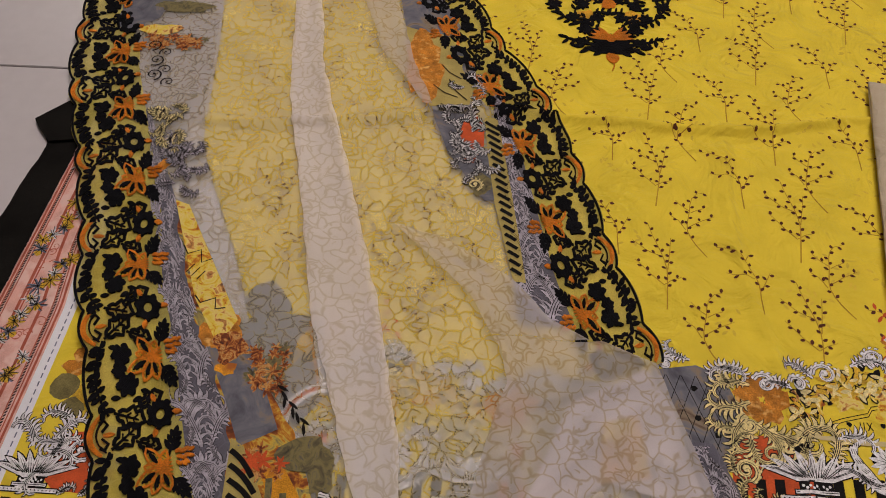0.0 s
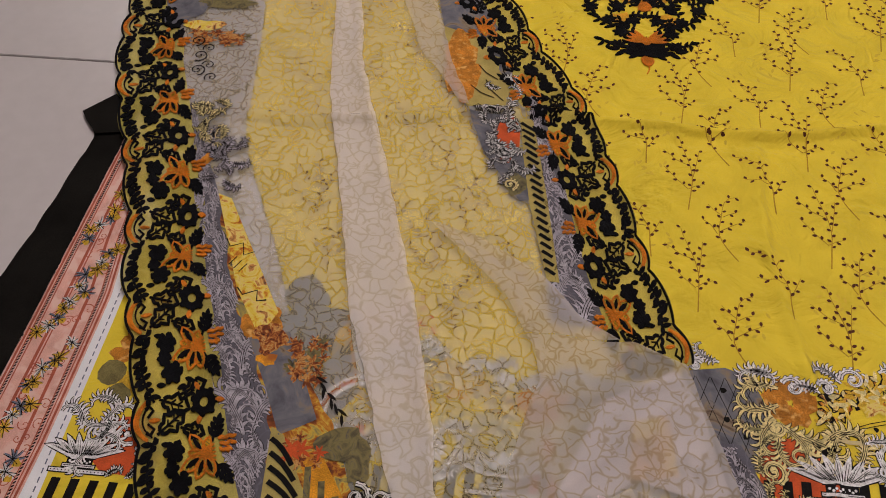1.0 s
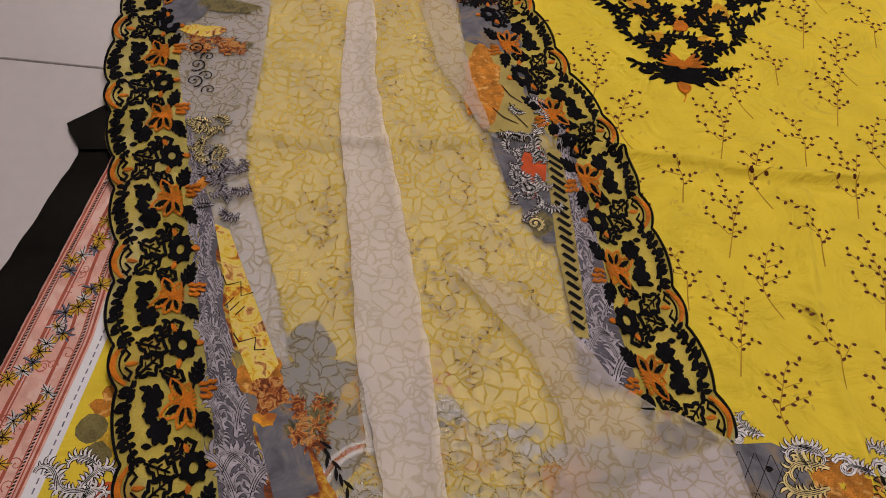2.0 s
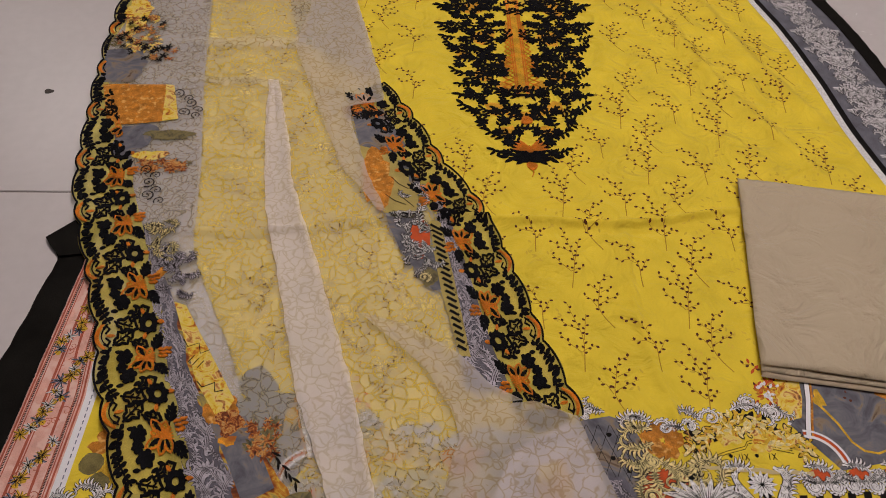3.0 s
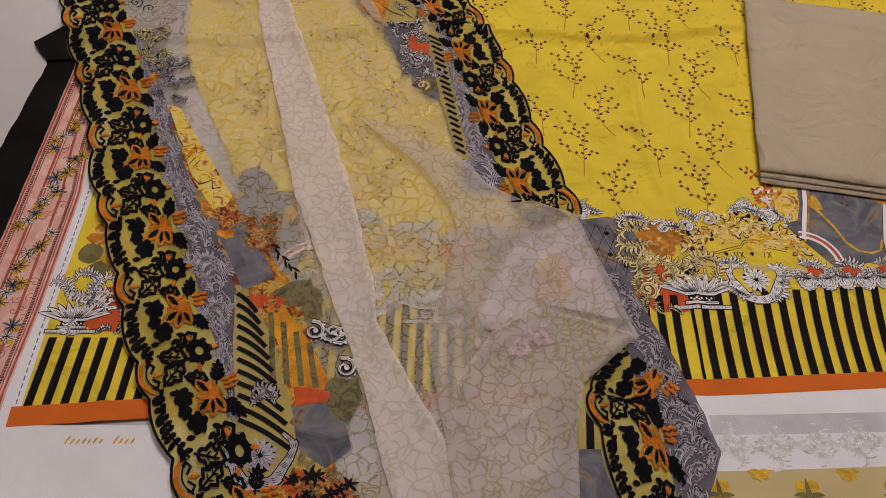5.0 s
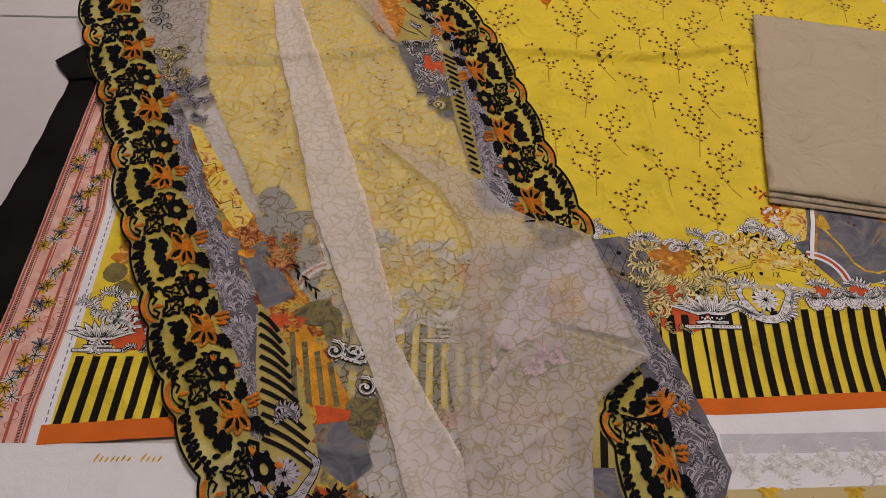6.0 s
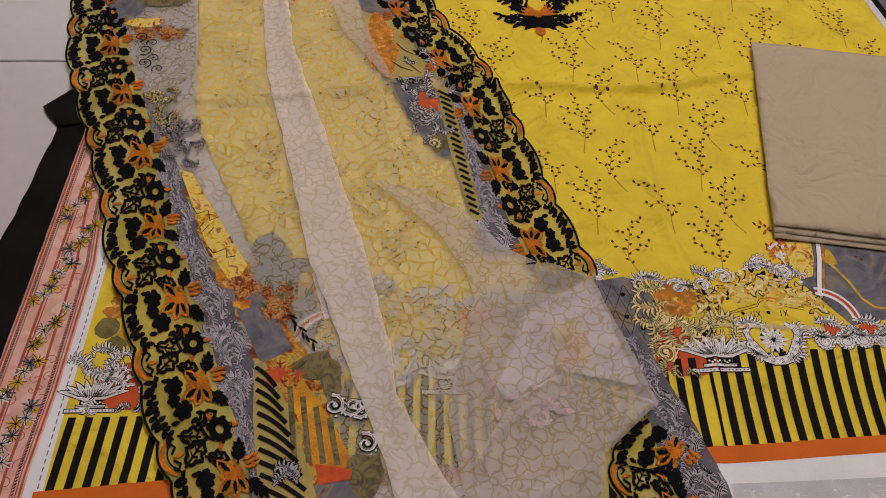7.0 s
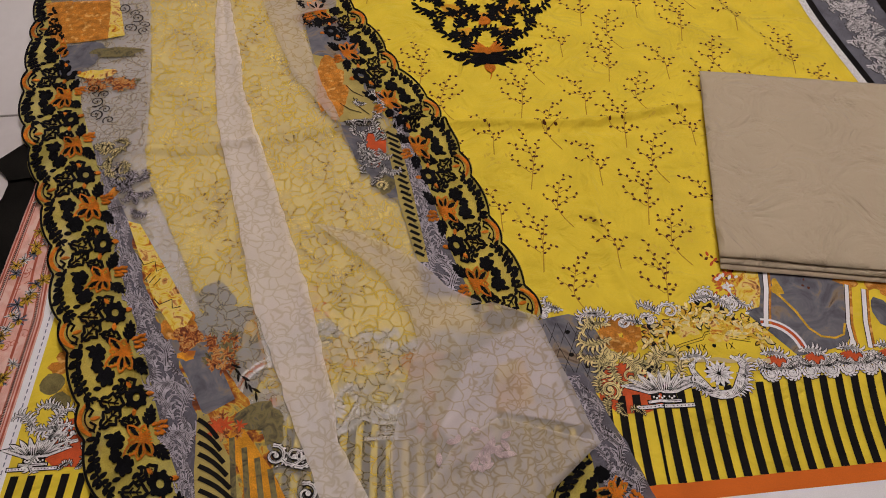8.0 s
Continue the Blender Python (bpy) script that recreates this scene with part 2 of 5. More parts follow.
def shirt_h(x, y):
    """Height of the yellow cloth over the floor: creases and soft waves."""
    h = 0.0035 + bumpy(x, y, 5, 0.0022, 3.1) + bumpy(x, y, 16, 0.0007, 7.7)
    h += 0.0085 * ridge(y - 0.002 - 0.04 * bumpy(x, 0, 6, 1, 2), 0.0050)
    h -= 0.0022 * ridge(y + 0.012, 0.008)
    h += (0.0050 if y > -0.36 else 0.0022) * ridge(x - 0.118 - 0.10 * bumpy(0, y, 5, 1, 5) * 0.3, 0.006) * (1 if y < -0.03 else max(0, 1 - (y + 0.03) / 0.05))
    for k, (x0, y0, x1, y1, a, w) in enumerate(((0.20, 0.60, 0.42, 0.05, 0.009, 0.014), (0.30, 0.62, 0.47, 0.14, 0.008, 0.012), (0.15, 0.6, 0.15, 0.1, 0.005, 0.012))):
        dx, dy = x1 - x0, y1 - y0
        n = math.hypot(dx, dy)
        s = ((x - x0) * dx + (y - y0) * dy) / n
        d = ((x - x0) * dy - (y - y0) * dx) / n
        h += a * ridge(d + 0.008 * math.sin(s * 14 + k), w) * max(0.0, min(1, (n - s) / 0.15)) * (1 if s < n else 0)
    return max(h, 0.0012)


class Sheet:
    """Flat shapes gathered in plan, to be laid on a cloth as one mesh."""

    def __init__(self, lines=True):
        self.v, self.f = [], []
        self.over = Sheet(False) if lines else None
        self.marks = []

    def mark(self):
        """From here on the shapes belong to another piece."""
        self.marks.append(len(self.f))

    def poly(self, pts):
        n = len(self.v)
        self.v += [tuple(p) for p in pts]
        self.f.append(list(range(n, n + len(pts))))

    def fan(self, c, pts):
        n = len(self.v)
        self.v += [tuple(c)] + [tuple(p) for p in pts]
        k = len(pts)
        self.f += [[n, n + 1 + i, n + 1 + (i + 1) % k] for i in range(k)]

    def stroke(self, pts, w0, w1=None, wm=None):
        """A ribbon along pts, from width w0 to w1, swelling to wm midway."""
        w1 = w0 if w1 is None else w1
        n, k = len(self.v), len(pts)
        for i, (x, y) in enumerate(pts):
            a, b = pts[max(i - 1, 0)], pts[min(i + 1, k - 1)]
            dx, dy = b[0] - a[0], b[1] - a[1]
            q = math.hypot(dx, dy) or 1
            s = i / (k - 1)
            w = w0 + (w1 - w0) * s
            if wm:
                w += (wm - 0.5 * (w0 + w1)) * math.sin(math.pi * s)
            self.v += [(x - dy / q * w / 2, y + dx / q * w / 2), (x + dy / q * w / 2, y - dx / q * w / 2)]
        self.f += [[n + 2 * i, n + 2 * i + 1, n + 2 * i + 3, n + 2 * i + 2] for i in range(k - 1)]

    def leaf(self, x, y, a, length, width, bend=0.0):
        pts, back = [], []
        for i in range(6):
            s = i / 5
            w = width / 2 * math.sin(math.pi * min(1, s * 0.92 + 0.06)) ** 0.8
            aa = a + bend * s
            cx, cy = x + length * s * math.cos(aa), y + length * s * math.sin(aa)
            pts.append((cx - w * math.sin(aa), cy + w * math.cos(aa)))
            back.append((cx + w * math.sin(aa), cy - w * math.cos(aa)))
        n = len(self.v)
        self.v += pts + back
        self.f += [[n + i, n + 6 + i, n + 7 + i, n + i + 1] for i in range(5)]

    def blob(self, x, y, r, rng, wob=0.25, k=10, sx=1.0, sy=1.0):
        ph = rng.uniform(0, 6.28)
        pts = []
        for i in range(k):
            q = 2 * math.pi * i / k
            rr = r * (1 + wob * math.sin(q * 3 + ph) * 0.5 + rng.uniform(-wob, wob) * 0.6)
            pts.append((x + rr * sx * math.cos(q), y + rr * sy * math.sin(q)))
        self.fan((x, y), pts)

    def spiral(self, x, y, a, r, turns, w, hand=1):
        """A scroll that starts at its outside, heading a, and winds inwards."""
        pts = []
        cx, cy = x - hand * r * math.sin(a), y + hand * r * math.cos(a)
        steps = int(10 * turns) + 4
        for i in range(steps):
            s = i / (steps - 1)
            q = a - hand * math.pi / 2 + hand * 2 * math.pi * turns * s
            rr = r * (1 - 0.85 * s)
            pts.append((cx + rr * math.cos(q), cy + rr * math.sin(q)))
        self.stroke(pts, w, w * 0.45)
        e = pts[-1]
        self.poly([(e[0] + w * 0.8 * math.cos(t), e[1] + w * 0.8 * math.sin(t)) for t in (0, 1.05, 2.1, 3.14, 4.2, 5.2)])


def refine(vs, faces, most=0.008):
    """Cuts large flat faces into small triangles, so that they can follow the cloth."""
    bm = bmesh.new()
    bv = [bm.verts.new((x, y, 0)) for x, y in vs]
    for f in faces:
        if len(set(f)) > 2:
            try:
                bm.faces.new([bv[i] for i in f])
            except ValueError:
                pass
    bmesh.ops.triangulate(bm, faces=bm.faces[:])
    for _ in range(4):
        long = [e for e in bm.edges if e.calc_length() > most]
        if not long:
            break
        bmesh.ops.subdivide_edges(bm, edges=long, cuts=1)
        bmesh.ops.triangulate(bm, faces=[f for f in bm.faces if len(f.verts) > 3])
    bmesh.ops.delete(bm, geom=[v for v in bm.verts if not v.link_faces], context="VERTS")
    bm.verts.index_update()
    out = [(v.co.x, v.co.y) for v in bm.verts], [[v.index for v in f.verts] for f in bm.faces]
    bm.free()
    return out


def part(name, sheet, material, parent, height, off, label="", thick=0.0, place=None, kind=""):
    """Lays a sheet of shapes on a surface, one mesh a piece, under its thing."""
    if sheet.over and sheet.over.v:
        part("ink_line", sheet.over, INK, parent, height, off + 0.0006, "", 0, place, "stuff")
    cuts = sorted({0, *sheet.marks, len(sheet.f)})
    first = None
    for lo, hi in zip(cuts, cuts[1:]):
        used = sorted({i for f in sheet.f[lo:hi] for i in f})
        index = {i: k for k, i in enumerate(used)}
        vs = [place(*sheet.v[i]) if place else sheet.v[i] for i in used]
        fs = [[index[i] for i in f] for f in sheet.f[lo:hi]]
        if len(fs) < 400 and any(max(abs(vs[f[0]][0] - vs[i][0]) + abs(vs[f[0]][1] - vs[i][1]) for i in f) > 0.014 for f in fs):
            vs, fs = refine(vs, fs)
        lie = off if thick else 0.00012 + 0.4 * off
        top = [(x, y, height(x, y) + lie) for x, y in vs]
        faces = list(fs)
        if thick:
            n = len(top)
            top += [(x, y, z - thick) for x, y, z in top]
            edges = {}
            for f in fs:
                for i in range(len(f)):
                    e = (f[i], f[(i + 1) % len(f)])
                    if (e[1], e[0]) in edges:
                        del edges[(e[1], e[0])]
                    else:
                        edges[e] = 1
            faces += [[q, p, p + n, q + n] for p, q in edges]
        me = bpy.data.meshes.new(name)
        me.from_pydata(top, [], faces)
        me.materials.append(material)
        me.update()
        ob = new(name, me)
        ob.parent = parent
        tagged(ob, label, kind=kind)
        first = first or ob
    return first


def cloth(name, x0, x1, y0, y1, nx, ny, height, off, material, parent, label="", thick=0.0012, rag=0.0):
    """A cloth strip between two edge lines x0(y) and x1(y), as a fine grid with thickness."""
    sh = Sheet()
    f0 = x0 if callable(x0) else (lambda y: x0)
    f1 = x1 if callable(x1) else (lambda y: x1)
    for j in range(ny + 1):
        y = y0 + (y1 - y0) * j / ny
        a, b = f0(y), f1(y)
        if rag:
            a += rag * noise.noise((y * 60, 1.3, 0))
            b += rag * noise.noise((y * 60, 8.3, 0))
        sh.v += [(a + (b - a) * i / nx, y) for i in range(nx + 1)]
    w = nx + 1
    sh.f = [[j * w + i, j * w + i + 1, (j + 1) * w + i + 1, (j + 1) * w + i] for j in range(ny) for i in range(nx)]
    ob = part(name, sh, material, parent, height, off, label, thick)
    for p in ob.data.polygons:
        p.use_smooth = True
    return ob


def thing(name, label, category, group="", kind=""):
    return tagged(new(name), label, category, group, kind)


def box(name, lo, hi, material, parent=None, bevel=0.0):
    bm = bmesh.new()
    bmesh.ops.create_cube(bm, size=1)
    for v in bm.verts:
        v.co = [lo[i] + (hi[i] - lo[i]) * (v.co[i] + 0.5) for i in range(3)]
    if bevel:
        bmesh.ops.bevel(bm, geom=bm.edges[:], offset=bevel, segments=2, affect="EDGES")
    me = bpy.data.meshes.new(name)
    bm.to_mesh(me)
    bm.free()
    me.materials.append(material)
    ob = new(name, me)
    ob.parent = parent
    return ob


# ---- room ----
floor = box("floor", (-4, -4, -0.05), (4, 6, -0.002), GROUT)
tagged(floor, "pale polished tile floor with thin dark grout lines", "floor", kind="structure")
GY = 0.0615
for j in range(-5, 8):
    for i in range(-5, 5):
        lo = (i * 0.8 - 0.10 + 0.001, GY + (j - 1) * 0.8 + 0.001, -0.012)
        box("tile", lo, (lo[0] + 0.798, lo[1] + 0.798, 0.0), TILE, floor, 0.0008)
spot = Sheet()
spot.blob(-0.723, 0.28, 0.0068, random.Random(4), 0.2, 14, 1.1, 0.9)
part("chip", spot, SPOT, floor, lambda x, y: 0, 0.0004, "small dark chip in the tile")
for name, lo, hi in (("wall_north", (-4, 6, 0), (4, 6.1, 2.6)), ("wall_south", (-4, -4.1, 0), (4, -4, 2.6)), ("wall_west", (-4.1, -4, 0), (-4, 6, 2.6)), ("wall_east", (4, -4, 0), (4.1, 6, 2.6))):
    tagged(box(name, lo, hi, PLASTER), "plain pale plastered wall", "wall", kind="structure")
tagged(box("ceiling", (-4, -4, 2.6), (4, 6, 2.7), PLASTER), "plain white ceiling", "ceiling", kind="structure")
for place, w, h in (((0.25, 0.40), 1.2, 1.2), ((-2.25, 3.3), 0.6, 0.25)):
    lamp = thing("ceiling_light", "flat white ceiling light panel, lit", "ceiling light", "ceiling lights")
    x, y = place
    box("frame", (x - w / 2 - 0.02, y - h / 2 - 0.02, 2.56), (x + w / 2 + 0.02, y + h / 2 + 0.02, 2.6), PLASTER, lamp, 0.004)
    box("diffuser", (x - w / 2, y - h / 2, 2.545), (x + w / 2, y + h / 2, 2.56), LAMP, lamp, 0.003)


# ---- ornament tools ----
def acanthus(under, top, x, y, a, length, hand, w=0.004, n=6, line=0.0006):
    """An engraved leaf: a swelling, hatched body that curls in at its end, with short swept lobes."""
    under.mark()
    top.mark()
    px, py, h = x, y, a
    m = 11
    step = length * 1.3 / m
    pts, heads = [(x, y)], [a]
    for i in range(m):
        h += hand * (0.02 + 0.75 * (i / m) ** 2)
        px, py = px + step * math.cos(h), py + step * math.sin(h)
        pts.append((px, py))
        heads.append(h)
    thick = length * 0.16
    under.stroke(pts, thick * 0.5 + 2 * line, thick * 0.35 + 2 * line, thick + 2 * line)
    for k in range(1, 10):
        s = k / 10
        qx, qy = pts[k]
        half = 0.35 * thick * math.sin(math.pi * s * 0.95 + 0.1)
        for sd, sc in ((-hand, 1.0), (hand, 0.65)):
            if sd == hand and k > 6:
                continue
            ll = length * 0.27 * (0.5 + 0.6 * math.sin(math.pi * s)) * sc * (0.7 if k % 3 == 0 else 1.0)
            b = heads[k] + sd * 0.42
            ex, ey = qx - sd * half * math.sin(heads[k]), qy + sd * half * math.cos(heads[k])
            under.leaf(ex, ey, b, ll + 1.5 * line, ll * 0.36 + 2.0 * line, sd * 0.75)
            top.leaf(ex, ey, b, ll, ll * 0.30, sd * 0.75)
    top.stroke(pts, thick * 0.45, thick * 0.3, thick * 0.9)
    # engraved lines that follow the body
    for d, lo, hi in ((0.0, 1, 12), (-0.26, 2, 10), (0.26, 2, 8)):
        top.over.stroke([(p[0] - d * thick * math.sin(g), p[1] + d * thick * math.cos(g)) for p, g in zip(pts[lo:hi], heads[lo:hi])], 0.0008, 0.0004)


def scroll(under, top, x, y, a, r, turns, w, hand, line=0.0008):
    under.mark()
    top.mark()
    under.spiral(x, y, a, r, turns, w + 2 * line, hand)
    top.spiral(x, y, a, r, turns, w, hand)
    top.over.spiral(x, y, a, r * 0.96, turns, w * 0.14, hand)
    cx, cy = x - hand * r * math.sin(a), y + hand * r * math.cos(a)
    for k in range(7):
        q = a - hand * math.pi / 2 + hand * 0.5 * k
        under.leaf(cx + r * math.cos(q), cy + r * math.sin(q), q + hand * 0.7, w * 1.1, w * 0.7, hand * 0.5)
        top.leaf(cx + r * math.cos(q), cy + r * math.sin(q), q + hand * 0.7, w * 0.9, w * 0.5, hand * 0.5)


def ornate(under, top, length, width, rng, w=0.0045, pitch=0.055):
    """A dense running scroll band in local measures: u across 0..width, s along 0..length."""
    s, hand = 0.0, 1
    c = width / 2
    big = min(pitch, width * 1.3) * 1.1
    while s < length:
        for f, e, a, L, hd in ((0.05, 0.00, 1.25, 0.85, -1), (-0.12, 0.08, 2.0, 0.75, 1), (0.30, 0.35, 1.9, 0.62, 1), (-0.30, 0.45, 1.0, 0.60, -1), (0.36, 0.78, 2.6, 0.42, -1), (-0.38, 0.90, 0.6, 0.42, 1)):
            aa = a if hand > 0 else math.pi - a
            acanthus(under, top, c + hand * f * width, s + e * pitch, aa + rng.uniform(-0.2, 0.2), big * L, hd * hand, w, 6, 0.0004)
        r = big * 0.20
        scroll(under, top, c + hand * width * 0.06, s + pitch * 0.22, math.pi / 2 - hand * 0.5, r, 1.5, w * 0.65, hand, 0.0005)
        scroll(under, top, c - hand * width * 0.22, s + pitch * 0.70, -math.pi / 2 - hand * 0.4, r * 0.75, 1.3, w * 0.55, -hand, 0.0005)
        s += pitch
        hand = -hand


def candelabra(under, top, length, width, pitch=0.16):
    """A mirrored ornament band: paired volutes and plumes about a middle stem."""
    c = width / 2
    s = 0.0
    while s < length:
        for sd in (1, -1):
            up = lambda a: a if sd > 0 else math.pi - a
            for u, e, a, L, hd in ((0.02, 0.02, 1.0, 0.40, 1), (0.05, 0.16, 0.5, 0.32, -1), (0.02, 0.34, 1.1, 0.42, -1), (0.30, 0.30, 1.9, 0.26, 1), (0.02, 0.62, 0.7, 0.36, 1), (0.28, 0.72, 2.0, 0.30, 1), (0.04, 0.84, 1.2, 0.34, -1), (0.34, 0.55, -1.2, 0.20, -1)):
                acanthus(under, top, c + sd * u * width, s + e * pitch, up(a), L * 0.9 * width, hd * sd, 0.004, 6, 0.0009)
            for u, e, a, r, hd in ((0.12, 0.10, 0.2, 0.13, 1), (0.16, 0.42, 0.3, 0.11, -1), (0.10, 0.74, 0.4, 0.14, 1)):
                scroll(under, top, c + sd * u * width, s + e * pitch, up(a), r * width, 1.4, 0.0040, hd * sd, 0.0006)
            for k in range(2):
                top.mark()
                top.stroke([(c + sd * 0.30 * width, s + (0.50 + 0.035 * k) * pitch), (c + sd * 0.46 * width, s + (0.49 + 0.035 * k) * pitch)], 0.0022)
        for e in (0.03, 0.36, 0.64):
            acanthus(under, top, c, s + e * pitch, math.pi / 2 + 0.1, width * 0.36, 1, 0.004, 6, 0.0005)
        top.mark()
        for k in (-1, 0, 1):
            top.stroke([(c - 0.16 * width, s + (0.30 + 0.018 * k) * pitch), (c + 0.16 * width, s + (0.30 + 0.018 * k) * pitch)], 0.0022)
        s += pitch


def medallion(under, top, red, x, y, r, sx=1):
    """Vermilion medallion framed by pale plumes and volutes."""
    red.mark()
    red.blob(x, y, r * 1.12, random.Random(5), 0.12, 20, 0.95, 0.9)
    up = lambda a: a if sx > 0 else math.pi - a
    for u, v, a, L, hd in ((-0.85, -0.95, 1.7, 0.70, -1), (-0.95, -0.2, 1.9, 0.70, -1), (-0.95, 0.6, 1.1, 0.7, -1), (0.35, -1.0, 2.2, 0.5, 1), (-0.25, -1.0, 2.4, 0.5, -1)):
        acanthus(under, top, x + sx * u * r, y + v * r, up(a), r * L, hd * sx, r * 0.13, 5)
    scroll(under, top, x - sx * r * 0.55, y - r * 0.35, up(0.4), r * 0.34, 1.4, r * 0.14, sx)
    scroll(under, top, x - sx * r * 0.15, y + r * 0.10, up(-0.6), r * 0.40, 1.2, r * 0.12, sx)


def capital(under, top, x, y, w):
    """Column capital: a fan of engraved leaves over a beaded, stepped base."""
    under.mark()
    top.mark()
    for ring, m, ll0 in ((0.24, 9, 0.70), (0.32, 6, 0.45)):
        for k in range(m):
            f = k - (m - 1) / 2
            q, ll, bx = math.pi / 2 - f * ring * 0.9, w * (ll0 + 0.03 * abs(f)), x + f * w * 0.095
            under.leaf(bx, y, q, ll + 0.0014, w * 0.20 + 0.0012, -f * 0.09)
            top.leaf(bx, y, q, ll, w * 0.17, -f * 0.09)
            for d in (-0.03, 0.03):
                top.over.stroke([(bx + d * w, y + 0.1 * ll), (bx + d * w + ll * 0.7 * math.cos(q - f * 0.05), y + ll * 0.7 * math.sin(q - f * 0.05))], 0.0007, 0.0003)
    for hw, y0, y1 in ((0.40, -0.02, 0.07), (0.34, -0.22, -0.02), (0.46, -0.30, -0.22), (0.80, -0.46, -0.36)):
        under.poly([(x - hw * w - 0.001, y + y0 * w - 0.001), (x + hw * w + 0.001, y + y0 * w - 0.001), (x + hw * w + 0.001, y + y1 * w + 0.001), (x - hw * w - 0.001, y + y1 * w + 0.001)])
        if y0 != -0.22:
            top.poly([(x - hw * w, y + y0 * w), (x + hw * w, y + y0 * w), (x + hw * w, y + y1 * w), (x - hw * w, y + y1 * w)])
    for k in range(9):
        top.blob(x + (k - 4) * w * 0.072, y - w * (0.12 + 0.05 * (k % 2)), w * 0.034, random.Random(k), 0.15, 7)
    for k in range(15):
        top.over.blob(x + (k - 7) * w * 0.105, y - w * 0.41, w * 0.020, random.Random(k), 0.1, 6)
    top.over.stroke([(x - 0.44 * w, y - 0.26 * w), (x + 0.44 * w, y - 0.26 * w)], 0.0006)


def roundel(under, top, x, y, r, hand):
    """Petalled rosette inside a big leafy scroll."""
    pts = [(x + r * (1.0 + 0.16 * math.sin(3 * q)) * math.cos(q), y + r * math.sin(q)) for q in [(0.9 - 0.33 * k) if hand > 0 else math.pi - 0.9 + 0.33 * k for k in range(16)]]
    under.mark()
    top.mark()
    under.stroke(pts, r * 0.20, r * 0.16, r * 0.46)
    top.stroke(pts, r * 0.14, r * 0.10, r * 0.38)
    for k in range(1, 15):
        q = math.atan2(pts[k][1] - y, pts[k][0] - x)
        for off in (-0.9, -0.3, 0.3):
            e = q - hand * 1.2
            top.over.stroke([(pts[k][0] + off * r * 0.12 * math.cos(q), pts[k][1] + off * r * 0.12 * math.sin(q)), (pts[k][0] + off * r * 0.12 * math.cos(q) + r * 0.2 * math.cos(e), pts[k][1] + off * r * 0.12 * math.sin(q) + r * 0.2 * math.sin(e))], 0.0007, 0.0003)
        if k % 2:
            under.leaf(*pts[k], q - hand * 0.8, r * 0.36, r * 0.22, -0.4 * hand)
            top.leaf(*pts[k], q - hand * 0.8, r * 0.30, r * 0.15, -0.4 * hand)
    under.mark()
    top.mark()
    under.blob(x, y, r * 0.50, random.Random(2), 0.25, 18)
    for ring, m, wd in ((0.64, 13, 0.22), (0.34, 8, 0.18)):
        for k in range(m):
            q = k * 2 * math.pi / m
            top.leaf(x + r * 0.08 * math.cos(q), y + r * 0.08 * math.sin(q), q, r * ring * 0.86, r * wd * 0.82)
            top.over.stroke([(x, y), (x + r * ring * 0.6 * math.cos(q), y + r * ring * 0.6 * math.sin(q))], 0.0006, 0.0003)


def bouquet(sheets, x, y, w, h, n, rng):
    """Loose printed flowers: overlapping petals in several inks."""
    for k in range(n):
        fx, fy, r = x + rng.uniform(-w, w), y + rng.uniform(-h, h), rng.uniform(0.004, 0.008)
        s = rng.choice(sheets)
        s.mark()
        for j in range(6):
            s.leaf(fx, fy, j * 1.05 + rng.uniform(0, 0.5), r * rng.uniform(0.8, 1.5), r * 0.42)


# ---- yellow shirt piece ----
shirt = thing("shirt_piece", "bright yellow printed lawn shirt piece spread flat on the floor", "fabric")
yel_l = curve([(-0.335, -0.80), (-0.335, -0.36), (-0.352, -0.266), (-0.372, -0.212), (-0.447, -0.051), (-0.462, 0.10), (-0.492, 0.298), (-0.519, 0.544), (-0.53, 0.9)], 0.07)
yel_r = curve([(0.60, -0.80), (0.545, -0.15), (0.499, 0.059), (0.477, 0.190), (0.467, 0.304), (0.452, 0.42), (0.442, 0.484), (0.422, 0.566), (0.39, 0.9)], 0.04)


def slope(x, y0, k=0.05):
    return y0 + k * (x - 0.09)


def band(name, x0, x1, lo, hi, nx, ny, height, off, material, parent, label=""):
    """A printed or sewn strip across the cloth between two lines lo(x) and hi(x)."""
    sh = Sheet()
    for j in range(ny + 1):
        for i in range(nx + 1):
            x = x0 + (x1 - x0) * i / nx
            sh.v.append((x, lo(x) + (hi(x) - lo(x)) * j / ny))
    w = nx + 1
    sh.f = [[j * w + i, j * w + i + 1, (j + 1) * w + i + 1, (j + 1) * w + i] for j in range(ny) for i in range(nx)]
    ob = part(name, sh, material, parent, height, off, label)
    for p in ob.data.polygons:
        p.use_smooth = True
    return ob


cloth("body", yel_l, yel_r, -0.80, 0.9, 260, 480, shirt_h, 0, YELLOW, shirt, "yellow lawn ground")

# hem: stripes, orange band, white band, sand print
band("hem_band", -0.335, 0.58, lambda x: slope(x, -0.506), lambda x: slope(x, -0.4885), 180, 3, shirt_h, 0.0010, HEM, shirt, "plain orange hem band")
band("white_band", -0.335, 0.59, lambda x: slope(x, -0.580, 0.03), lambda x: slope(x, -0.5062), 90, 14, shirt_h, 0.0009, WHITE, shirt, "white cotton band")
# grey-lilac shading of the white band, put in as a coloured strip
band("shading_stripe", -0.335, 0.59, lambda x: slope(x, -0.545, 0.02), lambda x: slope(x, -0.525, 0.02), 90, 4, shirt_h, 0.0013, mat("faint_lilac_shading", (0.56, 0.55, 0.60), vary=0.12, scale=40), shirt, "faint lilac shading painted on the white band")
